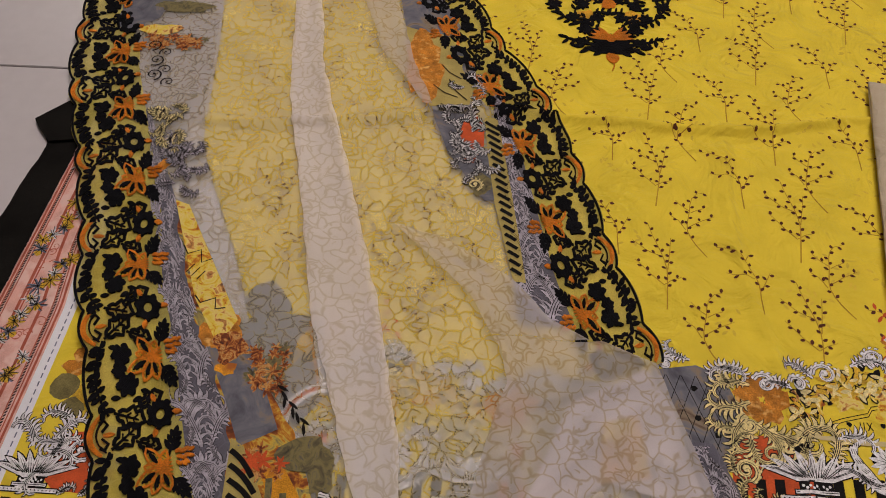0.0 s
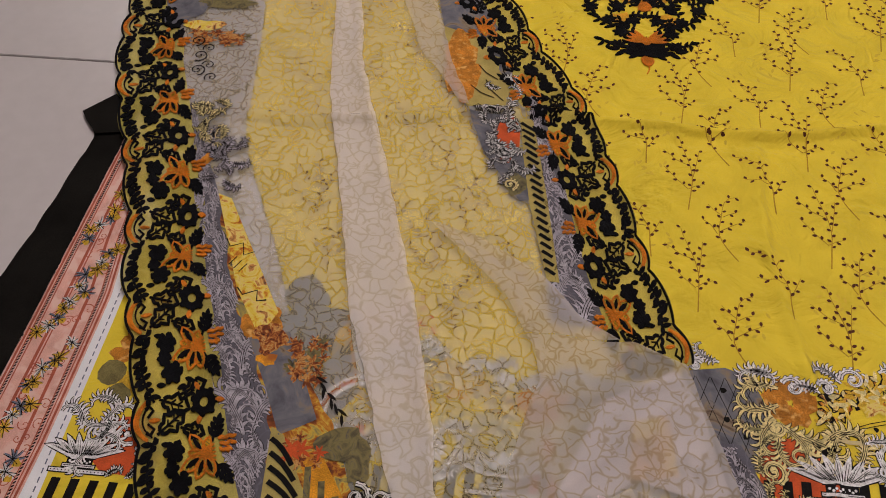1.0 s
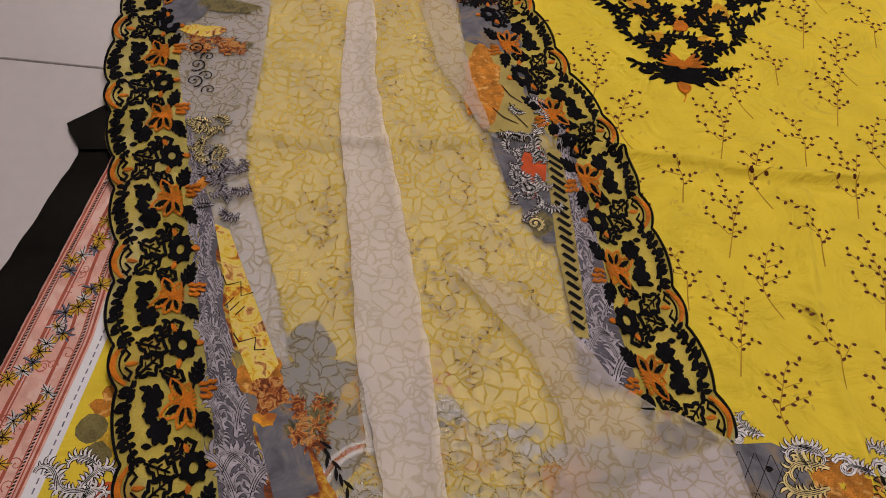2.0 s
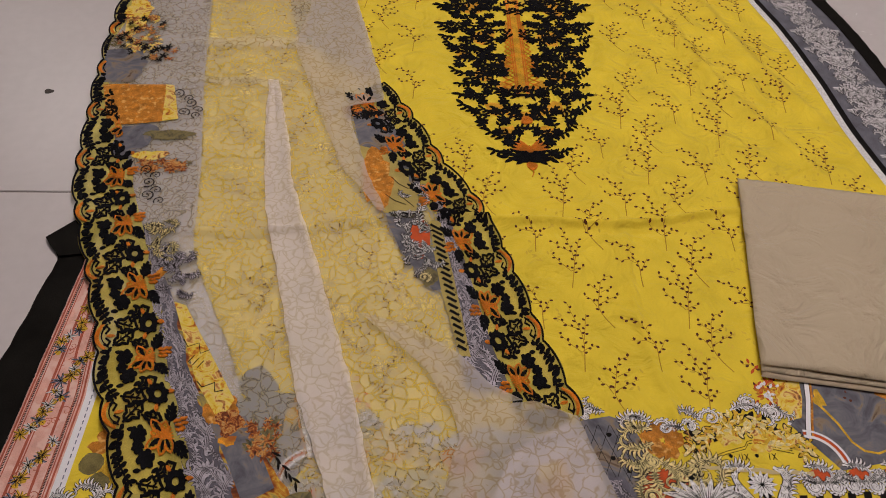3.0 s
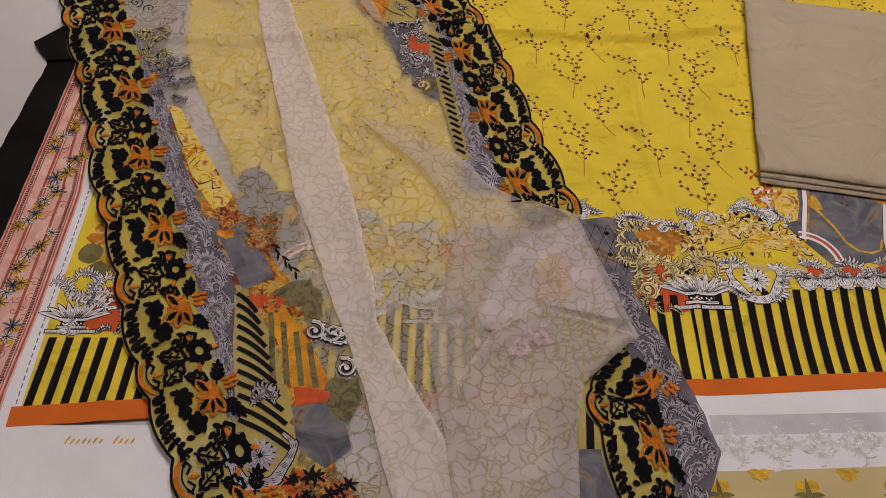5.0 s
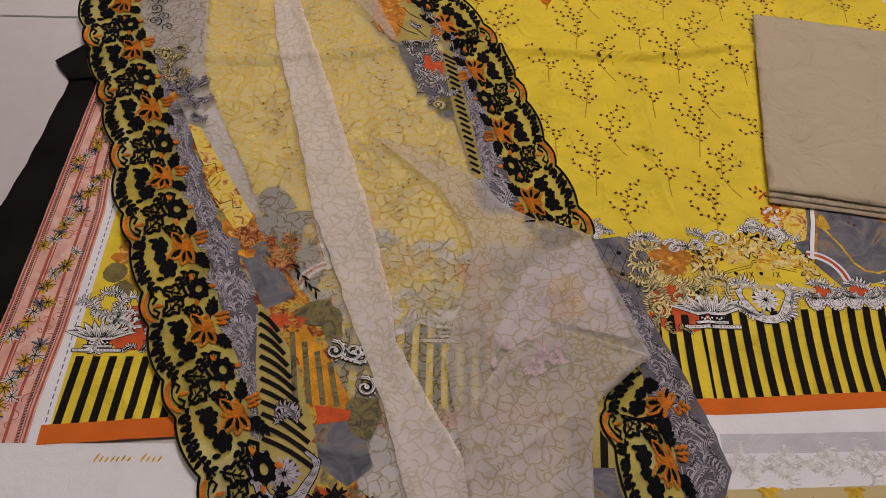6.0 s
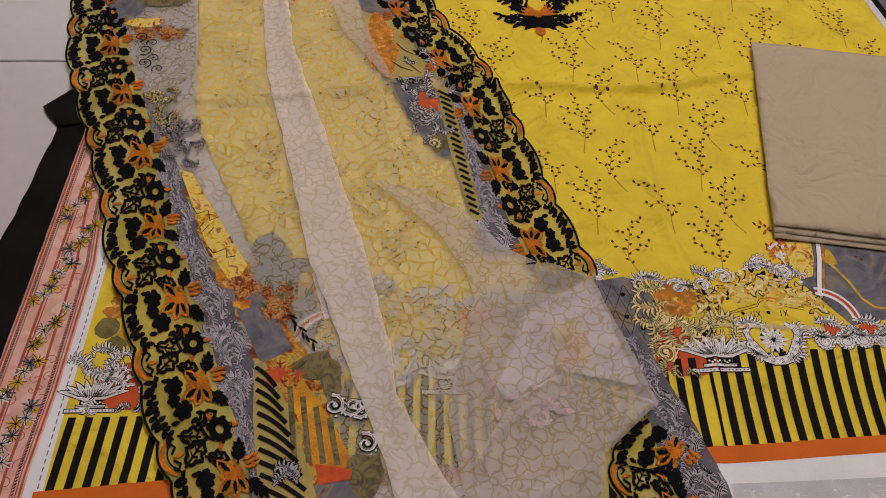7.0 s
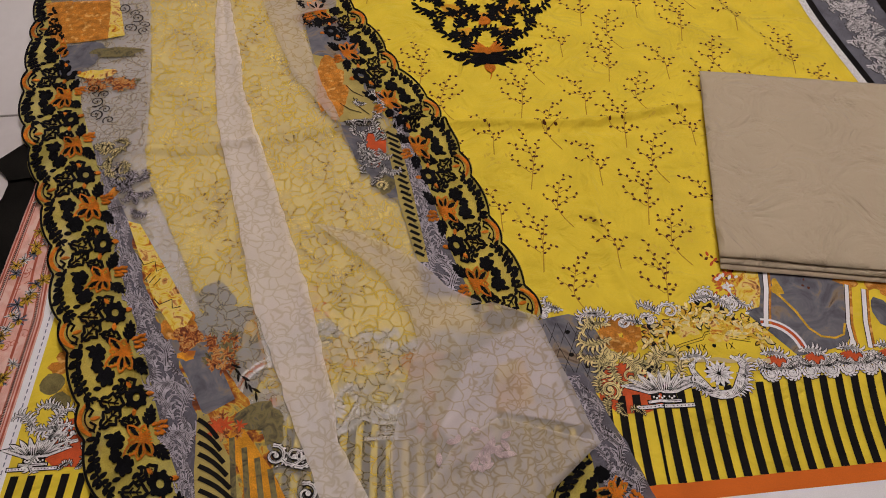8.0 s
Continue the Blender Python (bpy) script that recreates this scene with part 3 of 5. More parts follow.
band("sand_band", -0.335, 0.60, lambda x: -0.795, lambda x: slope(x, -0.5802, 0.03), 90, 30, shirt_h, 0.0009, SAND, shirt, "sand-coloured printed band")
ghost_w, ghost_u = Sheet(), Sheet()
ornate(ghost_u, ghost_w, 0.62, 0.034, random.Random(3), 0.005, 0.040)
ghost_w.over = None
ghost_w.marks = []
part("ghost_scroll", ghost_w, PALE, shirt, shirt_h, 0.0016, "faint scroll print on white", place=lambda u, s: (-0.05 + s, slope(s, -0.571, 0.03) + u * 0.75))
gold, olv = Sheet(), Sheet()
rg = random.Random(8)
for k in range(12):
    mx, my = -0.30 + 0.082 * k, -0.606
    for sgn in (1, -1):
        gold.spiral(mx + sgn * 0.002, my - 0.012, math.pi / 2 - sgn * 1.2, 0.009, 1.1, 0.005, sgn)
        gold.spiral(mx + sgn * 0.003, my + 0.008, -sgn * 0.3 + (0 if sgn > 0 else math.pi), 0.006, 1.1, 0.004, sgn)
        olv.leaf(mx, my + 0.002, math.pi / 2 + sgn * 0.9, 0.014, 0.005, sgn * 0.5)
        olv.leaf(mx, my - 0.02, -math.pi / 2 + sgn * 0.7, 0.012, 0.005)
    olv.leaf(mx, my - 0.015, math.pi / 2, 0.035, 0.006)
    for j in range(5):
        gold.leaf(mx + 0.041, my + 0.027, math.pi / 2 + (j - 2) * 0.75 + math.pi, 0.011, 0.005)
part("gold_motif", gold, GOLD, shirt, shirt_h, 0.0030, "gold ornament print on sand ground")
part("olive_motif", olv, OLIVE, shirt, shirt_h, 0.0034, "dark ornament print on sand ground")
for k in range(-27, 30):
    foot = 0.133 + (0.0162 if k > 0 else 0.0153) * k
    if k == -1:
        foot += 0.002
    head = 0.003 + 0.0007 * max(0, k - 2)
    st = Sheet()
    top_y, bot_y = slope(foot, -0.391, 0.055), slope(foot, -0.4885)
    rows = [(foot + head * (q / 14) ** 2, bot_y + (top_y - bot_y) * q / 14) for q in range(15)]
    wide = 0.0034 if k == -1 else 0.0082
    for i in range(4):
        st.stroke([(x + wide * (i - 1.5) / 4, y) for x, y in rows], wide / 4)
    part("stripe", st, INK, shirt, shirt_h, 0.0016)


TWIGS = (
    (((0, 0), (12, 60), (22, 112), (10, 165), (-12, 215), (-18, 247)), ((22, 112), (38, 165), (48, 205)), ((4, 68), (-30, 95), (-60, 125), (-78, 142)), ((12, 150), (-30, 165), (-78, 200)), ((6, 70), (30, 82), (62, 90))),
    (((0, 0), (2, 60), (10, 85), (-15, 120), (-35, 160), (-70, 178), (-102, 180)), ((5, 60), (25, 85), (45, 112)), ((-5, 95), (-45, 100), (-88, 110)), ((-25, 140), (-10, 158), (2, 162))),
    (((0, 0), (-35, 40), (-57, 83), (-32, 143), (-27, 180), (-5, 200), (28, 205)), ((-57, 83), (-75, 112), (-102, 128)), ((-44, 92), (0, 112), (48, 128)), ((-32, 143), (-58, 160), (-75, 178)), ((-30, 138), (-5, 148), (18, 154))),
)


def sprig(kind, rng):
    """Printed twig: a thin bent stem with side shoots, set with small paired buds."""
    stem, bud = Sheet(), Sheet()
    for n, shoot in enumerate(TWIGS[kind]):
        p = np.array(shoot, float) * (0.000306, 0.000415)
        d = np.concatenate([[0], np.cumsum(np.hypot(*np.diff(p, axis=0).T))])
        s = np.linspace(0, d[-1], 12)
        xs, ys = np.interp(s, d, p[:, 0]), np.interp(s, d, p[:, 1])
        xs[1:-1] = (xs[:-2] + xs[1:-1] * 2 + xs[2:]) / 4
        pts = list(zip(xs.tolist(), ys.tolist()))
        stem.stroke(pts, 0.0014 if n == 0 else 0.0010, 0.0006)
        t, k = (0.026 if n == 0 else 0.008), 0
        while t < d[-1] + 0.001:
            i = min(int(t / d[-1] * 11), 10)
            f = min(t / d[-1] * 11 - i, 1)
            bx, by = pts[i][0] + (pts[i + 1][0] - pts[i][0]) * f, pts[i][1] + (pts[i + 1][1] - pts[i][1]) * f
            a = math.atan2(pts[i + 1][1] - pts[i][1], pts[i + 1][0] - pts[i][0])
            b = a + (0.85 if k % 2 else -0.85) + rng.uniform(-0.3, 0.3)
            ex, ey = bx + 0.0018 * math.cos(b), by + 0.0018 * math.sin(b)
            bud.leaf(ex - 0.001 * math.cos(b), ey - 0.001 * math.sin(b), b, rng.uniform(0.0040, 0.0052), rng.uniform(0.0028, 0.0035))
            t += rng.uniform(0.0058, 0.0080)
            k += 1
    return stem, bud


rs = random.Random(12)
neck_w = curve([(0.0, 0.108), (0.036, 0.135), (0.064, 0.165), (0.095, 0.245), (0.122, 0.38), (0.135, 0.55), (0.14, 0.9)])
for j in range(-3, 13):
    for i in range(-8, 9):
        x = (0.031 if j % 2 else -0.010) + 0.0862 * i - min(0.028, 0.009 * max(0, j - 3.5)) + rs.uniform(-0.002, 0.002)
        y = -0.170 + 0.0623 * j + (0.15 * (x - 0.16) if j > 4 and x > 0.1 else 0) + rs.uniform(-0.002, 0.002)
        if not (yel_l(y) + 0.025 < x < yel_r(y) - 0.03) or y < -0.31 + (0.012 if abs(x) > 0.2 else 0):
            continue
        if y + 0.085 > 0.105 and abs(x) < neck_w(y + 0.06) + 0.022:
            continue
        stem, bud = sprig((i + (0 if j % 2 else 1)) % 3, rs)
        tw, sc = rs.uniform(-0.05, 0.05), rs.uniform(0.95, 1.04)
        ca, sa = math.cos(tw), math.sin(tw)
        put = lambda u, v: (x + sc * (u * ca - v * sa), y + sc * (u * sa + v * ca))
        twig = part("sprig", stem, STEM, shirt, shirt_h, 0.0005, place=put)
        part("bud", bud, SPRIG, twig, shirt_h, 0.0008, place=put, kind="stuff")
# faint shadow print between the sprigs
gh = Sheet()
for k in range(150):
    x, y = rs.uniform(-0.45, 0.48), rs.uniform(-0.26, 0.6)
    if yel_l(y) + 0.03 < x < yel_r(y) - 0.03 and not (y > 0.1 and abs(x) < neck_w(y)):
        for q in range(5):
            gh.leaf(x + rs.uniform(-0.015, 0.015), y + rs.uniform(-0.015, 0.015), rs.uniform(0, 6.28), 0.007, 0.003)
part("ghost_print", gh, GHOST, shirt, shirt_h, 0.0003, "faint tonal leaf print", kind="stuff")

# side band: white edging, grey scroll band, black outer band
WHITE_EDGE = mat("white_edging", (0.68, 0.66, 0.69), vary=0.2, scale=300)
edge_l = lambda d: (lambda y: yel_r(y) + d)
cloth("white_edging", edge_l(-0.001), edge_l(0.010), -0.80, 0.9, 2, 200, shirt_h, 0.0006, WHITE_EDGE, shirt, "thin white rope edging", 0)
cloth("black_line", edge_l(0.010), edge_l(0.020), -0.80, 0.9, 2, 200, shirt_h, 0.0006, INK, shirt, "black line", 0)
cloth("grey_band", edge_l(0.020), edge_l(0.115), -0.80, 0.9, 20, 200, shirt_h, 0, GREY, shirt, "grey side band")
cloth("black_band", edge_l(0.115), edge_l(0.140), -0.80, 0.9, 8, 200, shirt_h, 0, BLACKCLOTH, shirt, "plain black outer band", rag=0.003)
for k in range(9):
    bu, bt = Sheet(), Sheet()
    candelabra(bu, bt, 0.159, 0.092, 0.106)
    put = lambda u, s: (yel_r(-0.55 + k * 0.16 + s) + 0.023 + u, -0.55 + k * 0.16 + s)
    sc = part("scroll_outline", bu, INK, shirt, shirt_h, 0.0005, place=put)
    part("scroll", bt, WHITE_EDGE, sc, shirt_h, 0.0009, "pale grey acanthus scroll print", place=put)


# border print above the stripes, mirrored about the middle of the shirt
def border_half(sg):
    put = (lambda x, y: (x, y)) if sg > 0 else (lambda x, y: (-0.010 - x, y - 0.019))
    rng = random.Random(21)
    u, w, c, r, g, o, p, lat, gline, slate, cu, yl, sand, post = (Sheet() for _ in range(14))
    # grey lattice patch
    g.poly([(0.010, -0.296), (0.05, -0.289), (0.072, -0.298), (0.084, -0.33), (0.083, -0.357), (0.068, -0.386), (0.05, -0.384), (0.022, -0.350), (0.010, -0.32)])
    for k in range(-3, 5):
        lat.stroke([(0.045 + k * 0.013 - 0.016, -0.376), (0.045 + k * 0.013 + 0.016, -0.300)], 0.0006)
        lat.stroke([(0.052 + k * 0.013 + 0.010, -0.370), (0.052 + k * 0.013 - 0.016, -0.300)], 0.0006)
    for x, y in ((0.046, -0.312), (0.060, -0.325), (0.046, -0.340), (0.061, -0.355)):
        lat.blob(x, y, 0.0028, rng, 0.3, 8)
    # orange rose
    for k in range(12):
        o.mark()
        o.blob(0.102 + 0.013 * math.cos(k * 0.9), -0.319 + 0.013 * math.sin(k * 0.9), 0.010, rng, 0.3, 10)
    # white scrolls along the top edge
    for x, y, a, rr, h in ((0.098, -0.300, 1.2, 0.010, -1), (0.128, -0.302, 1.5, 0.008, -1), (0.150, -0.292, 1.6, 0.011, -1), (0.205, -0.282, 2.8, 0.010, -1), (0.232, -0.292, 0.4, 0.008, 1), (0.030, -0.286, 2.0, 0.007, 1)):
        scroll(u, w, x, y, a, rr, 1.25, 0.0042, h, 0.0006)
    for x, y, a, L, h in ((0.150, -0.296, 2.2, 0.026, 1), (0.185, -0.282, 0.5, 0.032, -1), (0.205, -0.275, -0.3, 0.034, -1), (0.045, -0.284, 2.9, 0.026, -1), (0.090, -0.296, 2.7, 0.030, 1), (0.128, -0.310, 2.4, 0.022, 1), (0.235, -0.272, -1.2, 0.026, 1), (0.068, -0.290, 0.1, 0.026, -1)):
        acanthus(u, w, x, y, a, L, h, 0.003, 5, 0.0005)
    # cream leaves between lattice and medallion
    for x, y, a, L, h in ((0.094, -0.306, 2.9, 0.034, 1), (0.092, -0.322, 3.6, 0.036, -1), (0.088, -0.336, 3.9, 0.034, 1), (0.080, -0.345, 3.4, 0.026, -1), (0.088, -0.350, 4.6, 0.030, 1), (0.090, -0.340, -0.6, 0.040, -1), (0.100, -0.348, -0.3, 0.046, -1), (0.112, -0.350, -0.9, 0.036, 1), (0.080, -0.310, 2.3, 0.024, -1)):
        acanthus(cu, c, x, y, a, L, h, 0.0048, 6, 0.0006)
    scroll(cu, c, 0.086, -0.334, 3.4, 0.010, 1.3, 0.005, 1, 0.0006)
    medallion(cu, c, r, 0.101, -0.383, 0.031, 1)
    for x, y, a, L, h in ((0.128, -0.372, 1.3, 0.040, -1), (0.150, -0.376, 1.0, 0.036, 1), (0.122, -0.362, 0.9, 0.040, -1)):
        acanthus(cu, c, x, y, a, L, h, 0.004, 6, 0.0005)
    capital(u, w, 0.134, -0.390, 0.037)
    # tail scroll, rosette and its frame
    roundel(u, w, 0.197, -0.371, 0.025, 1)
    for x, y, a, L, h in ((0.180, -0.394, 2.2, 0.030, 1), (0.168, -0.378, -0.9, 0.026, 1), (0.205, -0.398, 0.5, 0.030, 1), (0.220, -0.382, 1.0, 0.030, 1), (0.160, -0.352, 0.3, 0.030, -1)):
        acanthus(u, w, x, y, a, L, h, 0.004, 6, 0.0005)
    # leafy flower bank arched over the clock face
    for k in range(230):
        f = rng.random()
        x = 0.122 + 0.142 * f
        y = -0.334 + 0.036 * math.sin(math.pi * min(1, f * 1.05)) + rng.uniform(-0.012, 0.012)
        a, ll = rng.uniform(0, 6.28), rng.uniform(0.006, 0.011)
        tone = rng.choice((gline, c, p, o, p, gline, c))
        if k % 3:
            cu.mark()
            cu.leaf(x, y, a, ll + 0.0016, ll * 0.5 + 0.0014)
        tone.mark()
        tone.leaf(x, y, a, ll, ll * 0.42)
    for k in range(10):
        p.mark()
        p.blob(rng.uniform(0.165, 0.245), -0.318 + rng.uniform(-0.010, 0.008), rng.uniform(0.006, 0.011), rng, 0.45, 14)
    # clock face: cords and numerals
    yl.poly([(0.150, -0.346), (0.165, -0.334), (0.19, -0.322), (0.215, -0.322), (0.24, -0.332), (0.246, -0.347)])
    for dy in (0, 0.0032):
        u.stroke([(0.150, -0.343 + dy), (0.168, -0.336 + dy), (0.190, -0.330 + dy), (0.194, -0.324 + dy), (0.203, -0.322 + dy), (0.209, -0.328 + dy), (0.228, -0.333 + dy), (0.240, -0.336 + dy)], 0.0007)
    for x0 in (0.181, 0.184, 0.213):
        u.stroke([(x0, -0.343), (x0 + 0.0005, -0.3355)], 0.0008)
    for x0 in (0.187, 0.2165):
        u.stroke([(x0, -0.343), (x0 + 0.004, -0.3355)], 0.0009)
        u.stroke([(x0 + 0.004, -0.343), (x0, -0.3355)], 0.0009)
    for x0 in (0.172, 0.200):
        u.blob(x0, -0.338, 0.0022, rng, 0.4, 8)
    # pale sand-coloured line where the cloth was creased
    sand.stroke([(0.125 + 0.0108 * k, -0.349 - 0.0009 * k + 0.0012 * math.sin(k * 2.1)) for k in range(13)], 0.0035, 0.0055)
    # slate panel with rainbow, post and gold cords
    slate.poly([(0.274, -0.240), (0.33, -0.240), (0.366, -0.262), (0.350, -0.335), (0.340, -0.346), (0.286, -0.356), (0.262, -0.322), (0.246, -0.300)])
    if sg < 0:
        slate.blob(0.328, -0.226, 0.021, rng, 0.3, 16)
    arc = [(0.257 + 0.034 * math.sin(q), -0.351 + 0.036 * math.cos(q)) for q in [0.02 + 0.16 * k for k in range(10)]]
    for d, sh, ww in ((0.0, post, 0.0034), (0.0034, r, 0.0040), (0.0068, post, 0.0026)):
        sh.mark()
        sh.stroke([(0.257 + (x - 0.257) * (1 + d / 0.034), -0.351 + (y + 0.351) * (1 + d / 0.036)) for x, y in arc], ww)
    for pts, ww in ((((0.281, -0.246), (0.2765, -0.268), (0.268, -0.296), (0.262, -0.318)), 0.0050), (((0.368, -0.268), (0.352, -0.320), (0.349, -0.345)), 0.0040), (((0.385, -0.275), (0.372, -0.318), (0.366, -0.35)), 0.0045)):
        u.stroke(pts, ww + 0.0014)
        post.mark()
        post.stroke(pts, ww)
        o.mark()
        o.stroke([(x + 0.0042, y) for x, y in pts], 0.0032)
    gline.mark()
    gline.stroke([(0.282, -0.270), (0.290, -0.282), (0.300, -0.300), (0.308, -0.322), (0.318, -0.333), (0.332, -0.336), (0.343, -0.332), (0.349, -0.318)], 0.0030, 0.0024)
    gline.mark()
    gline.blob(0.287, -0.268, 0.0085, rng, 0.5, 12, 0.7, 1.4)
    # red and white blossom beside a golden patch
    p.mark()
    p.poly([(0.252, -0.236), (0.274, -0.240), (0.270, -0.268), (0.262, -0.292), (0.246, -0.296), (0.240, -0.27)])
    for k in range(90):
        x, y = 0.234 + rng.gauss(0, 0.009), -0.258 + rng.gauss(0, 0.018)
        sh = (r, w, r, o)[k % 4]
        sh.mark()
        sh.leaf(x, y, rng.uniform(0, 6.28), rng.uniform(0.005, 0.009), 0.0034)
    # past the panel: fruit and orange paint
    if sg > 0:
        for x, y, rx, ry in ((0.395, -0.305, 0.011, 0.019), (0.432, -0.322, 0.014, 0.017)):
            slate.mark()
            slate.blob(x, y, 1.0, rng, 0.15, 14, rx, ry)
        for k in range(9):
            o.mark()
            o.blob(0.40 + rng.uniform(-0.035, 0.05), -0.268 + rng.uniform(-0.012, 0.010), 0.012, rng, 0.4, 12)
    # scroll fringe with vermilion drops over the stripes
    for k in range(8 if sg > 0 else 1):
        x, y = 0.262 + 0.0415 * k, -0.361 + 0.0012 * k
        r.mark()
        r.blob(x, y, 0.010, rng, 0.2, 12, 1.35, 0.75)
        for sd in (1, -1):
            up = lambda a: a if sd > 0 else math.pi - a
            acanthus(u, w, x + sd * 0.020, y + 0.005, up(-2.2), 0.028, -sd, 0.004, 5, 0.0006)
            acanthus(u, w, x + sd * 0.004, y - 0.010, up(0.1), 0.022, sd, 0.004, 5, 0.0005)
            scroll(u, w, x + sd * 0.018, y - 0.012, up(-1.3), 0.0075, 1.2, 0.0046, -sd, 0.0007)
        acanthus(u, w, x - 0.016, y + 0.010, 0.1, 0.030, -1, 0.004, 5, 0.0005)
    for nm, sh, mt, off, lb in (("lattice_patch", g, SMOKE, 0.0006, "grey lattice patch"), ("lattice", lat, INK, 0.0008, ""), ("clock_arc", yl, YELLOW, 0.0007, ""), ("grey_panel", slate, SMOKE, 0.0008, "slate grey printed panel"), ("medallion", r, RED, 0.0011, "vermilion medallion print"), ("rose", o, ROSE, 0.0013, "orange rose print"), ("scroll_outline", cu, INK, 0.0014, ""), ("blossom", p, SUNNY, 0.0016, "peach blossom print"), ("cord", gline, GOLD, 0.0017, "gold cord print"), ("cream_scroll", c, CREAM, 0.0019, "cream acanthus print"), ("crease_line", sand, SAND, 0.0020, "pale sand-coloured crease line"), ("scroll_shadow", u, INK, 0.0016, ""), ("white_post", post, WHITE, 0.0021, "white painted bar print"), ("white_scroll", w, PRINTW, 0.0021, "white acanthus and capital print")):
        part(nm, sh, mt, shirt, shirt_h, off, lb, place=put)


border_half(1)
border_half(-1)

# neckline embroidery
rn = random.Random(77)
mesh_o, strip, rail = Sheet(), Sheet(), Sheet()
for k, (x, y, r) in enumerate(((0.055, 0.43, 0.020), (0.06, 0.33, 0.016), (0.03, 0.30, 0.014), (0.045, 0.245, 0.016), (0.02, 0.235, 0.012), (0.07, 0.52, 0.02), (0.03, 0.19, 0.014), (0.02, 0.36, 0.014), (0.09, 0.38, 0.012), (0.05, 0.60, 0.02), (0.0, 0.225, 0.012))):
    for sg in (1, -1):
        mesh_o.blob(sg * x, y, r, rn, 0.25, 12)
part("mesh_patch", mesh_o, AMBER, shirt, shirt_h, 0.0006, "amber netted stitch")
for y in [0.285 + 0.045 * k for k in range(13)]:
    strip.poly([(-0.010, y), (0.010, y), (0.010, y + 0.045), (-0.010, y + 0.045)])
part("placket", strip, AMBER, shirt, shirt_h, 0.0012, "amber stitched placket", 0.001)
for x in (-0.010, -0.0065, 0.0065, 0.010):
    rail.mark()
    rail.stroke([(x, 0.28 + 0.02 * k) for k in range(31)], 0.0024)
for sg in (1, -1):
    for k in range(16):
        rail.mark()
        rail.stroke([(sg * 0.011, 0.285 + 0.012 * k), (sg * (0.030 - 0.0010 * k), 0.297 + 0.012 * k)], 0.0011)
        rail.mark()
        rail.stroke([(sg * 0.011, 0.297 + 0.012 * k), (sg * (0.030 - 0.0010 * k), 0.285 + 0.012 * k)], 0.0011)
part("placket_stitch", rail, ORANGE, shirt, shirt_h, 0.0018, "orange satin stitch", 0.001)


def spray(sheet, x, y, a, size, rng, n=4, sg=1):
    """Embroidered twig of pointed leaves."""
    sheet.mark()
    pts = [(x + sg * size * s * math.cos(a + 0.5 * s), y + size * s * math.sin(a + 0.5 * s)) for s in (0, 0.33, 0.66, 1)]
    sheet.stroke(pts, 0.0022, 0.0014)
    for i in range(n):
        s = (i + 0.6) / n
        px, py = x + sg * size * s * math.cos(a + 0.5 * s), y + size * s * math.sin(a + 0.5 * s)
        for side in (1, -1):
            b = a + side * 0.95
            b = b if sg > 0 else math.pi - b
            sheet.leaf(px, py, b, size * rng.uniform(0.36, 0.50), size * rng.uniform(0.15, 0.19), side * 0.3)
    b = a + 0.5 if sg > 0 else math.pi - a - 0.5
    sheet.leaf(pts[-1][0], pts[-1][1], b, size * 0.42, size * 0.2)


y = 0.150
row = 0
while y < 0.72:
    half = neck_w(y)
    lv = Sheet()
    n = max(3, int(half / 0.0185))
    for k in range(n):
        x = 0.017 + (half - 0.034) * (k + 0.3) / n if y > 0.27 else 0.004 + (half - 0.018) * (k + 0.3) / n
        a = rn.uniform(-1.7, 2.7) if k < n - 1 else rn.uniform(-0.6, 0.6)
        size = rn.uniform(0.019, 0.029)
        st = rn.getstate()
        dx, dy = rn.uniform(-0.008, 0.006), rn.uniform(-0.013, 0.013)
        for sg in (1, -1):
            spray(lv, sg * (x + dx), y + dy, a, size, rn, 3, sg)
            if k % 2 == row % 2:
                lv.mark()
                for q in range(7):
                    lv.leaf(sg * (x + 0.006), y - 0.008, q * 0.9 + 0.3, 0.0095, 0.0050)
    part("leaf_spray", lv, BLACK, shirt, shirt_h, 0.0020, "raised black embroidered leaves", 0.0014)
    y += 0.0235
    row += 1
tip, tipo, tipl = Sheet(), Sheet(), Sheet()
for k in range(9):
    tip.leaf(0, 0.124, math.pi * (0.06 + 0.11 * k) + (math.pi if k % 2 else 0) * 0, 0.030 + 0.006 * (k % 2), 0.008)
for sg in (1, -1):
    for k in range(4):
        tip.leaf(sg * (0.010 + 0.008 * k), 0.127 + 0.002 * k, (0.0 if sg > 0 else math.pi) - sg * (0.6 - 0.4 * (k % 2) * 2), 0.015, 0.006)
        tipo.leaf(0, 0.148, math.pi / 2 - sg * (0.6 + 0.3 * k), 0.026, 0.006)
tipo.blob(0, 0.114, 0.0080, rn, 0.25, 12)
tipo.stroke([(0, 0.114), (0.001, 0.100), (-0.002, 0.092)], 0.0016, 0.0008)
tipo.blob(0, 0.150, 0.007, rn, 0.2, 10)
tipo.blob(0, 0.215, 0.009, rn, 0.2, 10)
part("tip_leaf", tip, BLACK, shirt, shirt_h, 0.0018, "black leaves at the neckline tip", 0.0012)
part("tip_flower", tipo, ORANGE, shirt, shirt_h, 0.0024, "orange embroidered tip flower", 0.0014)

# ---- second cloth piece with pink border ----
side = thing("bordered_cloth", "printed cotton piece with black edge, pink border and striped hem", "fabric")


def side_h(x, y):
    return 0.0022 + bumpy(x, y, 7, 0.0014, 11.3) + 0.002 * ridge(x + 0.445 + 0.06 * (y + 0.6), 0.006) * (1 if y < -0.5 else 0)


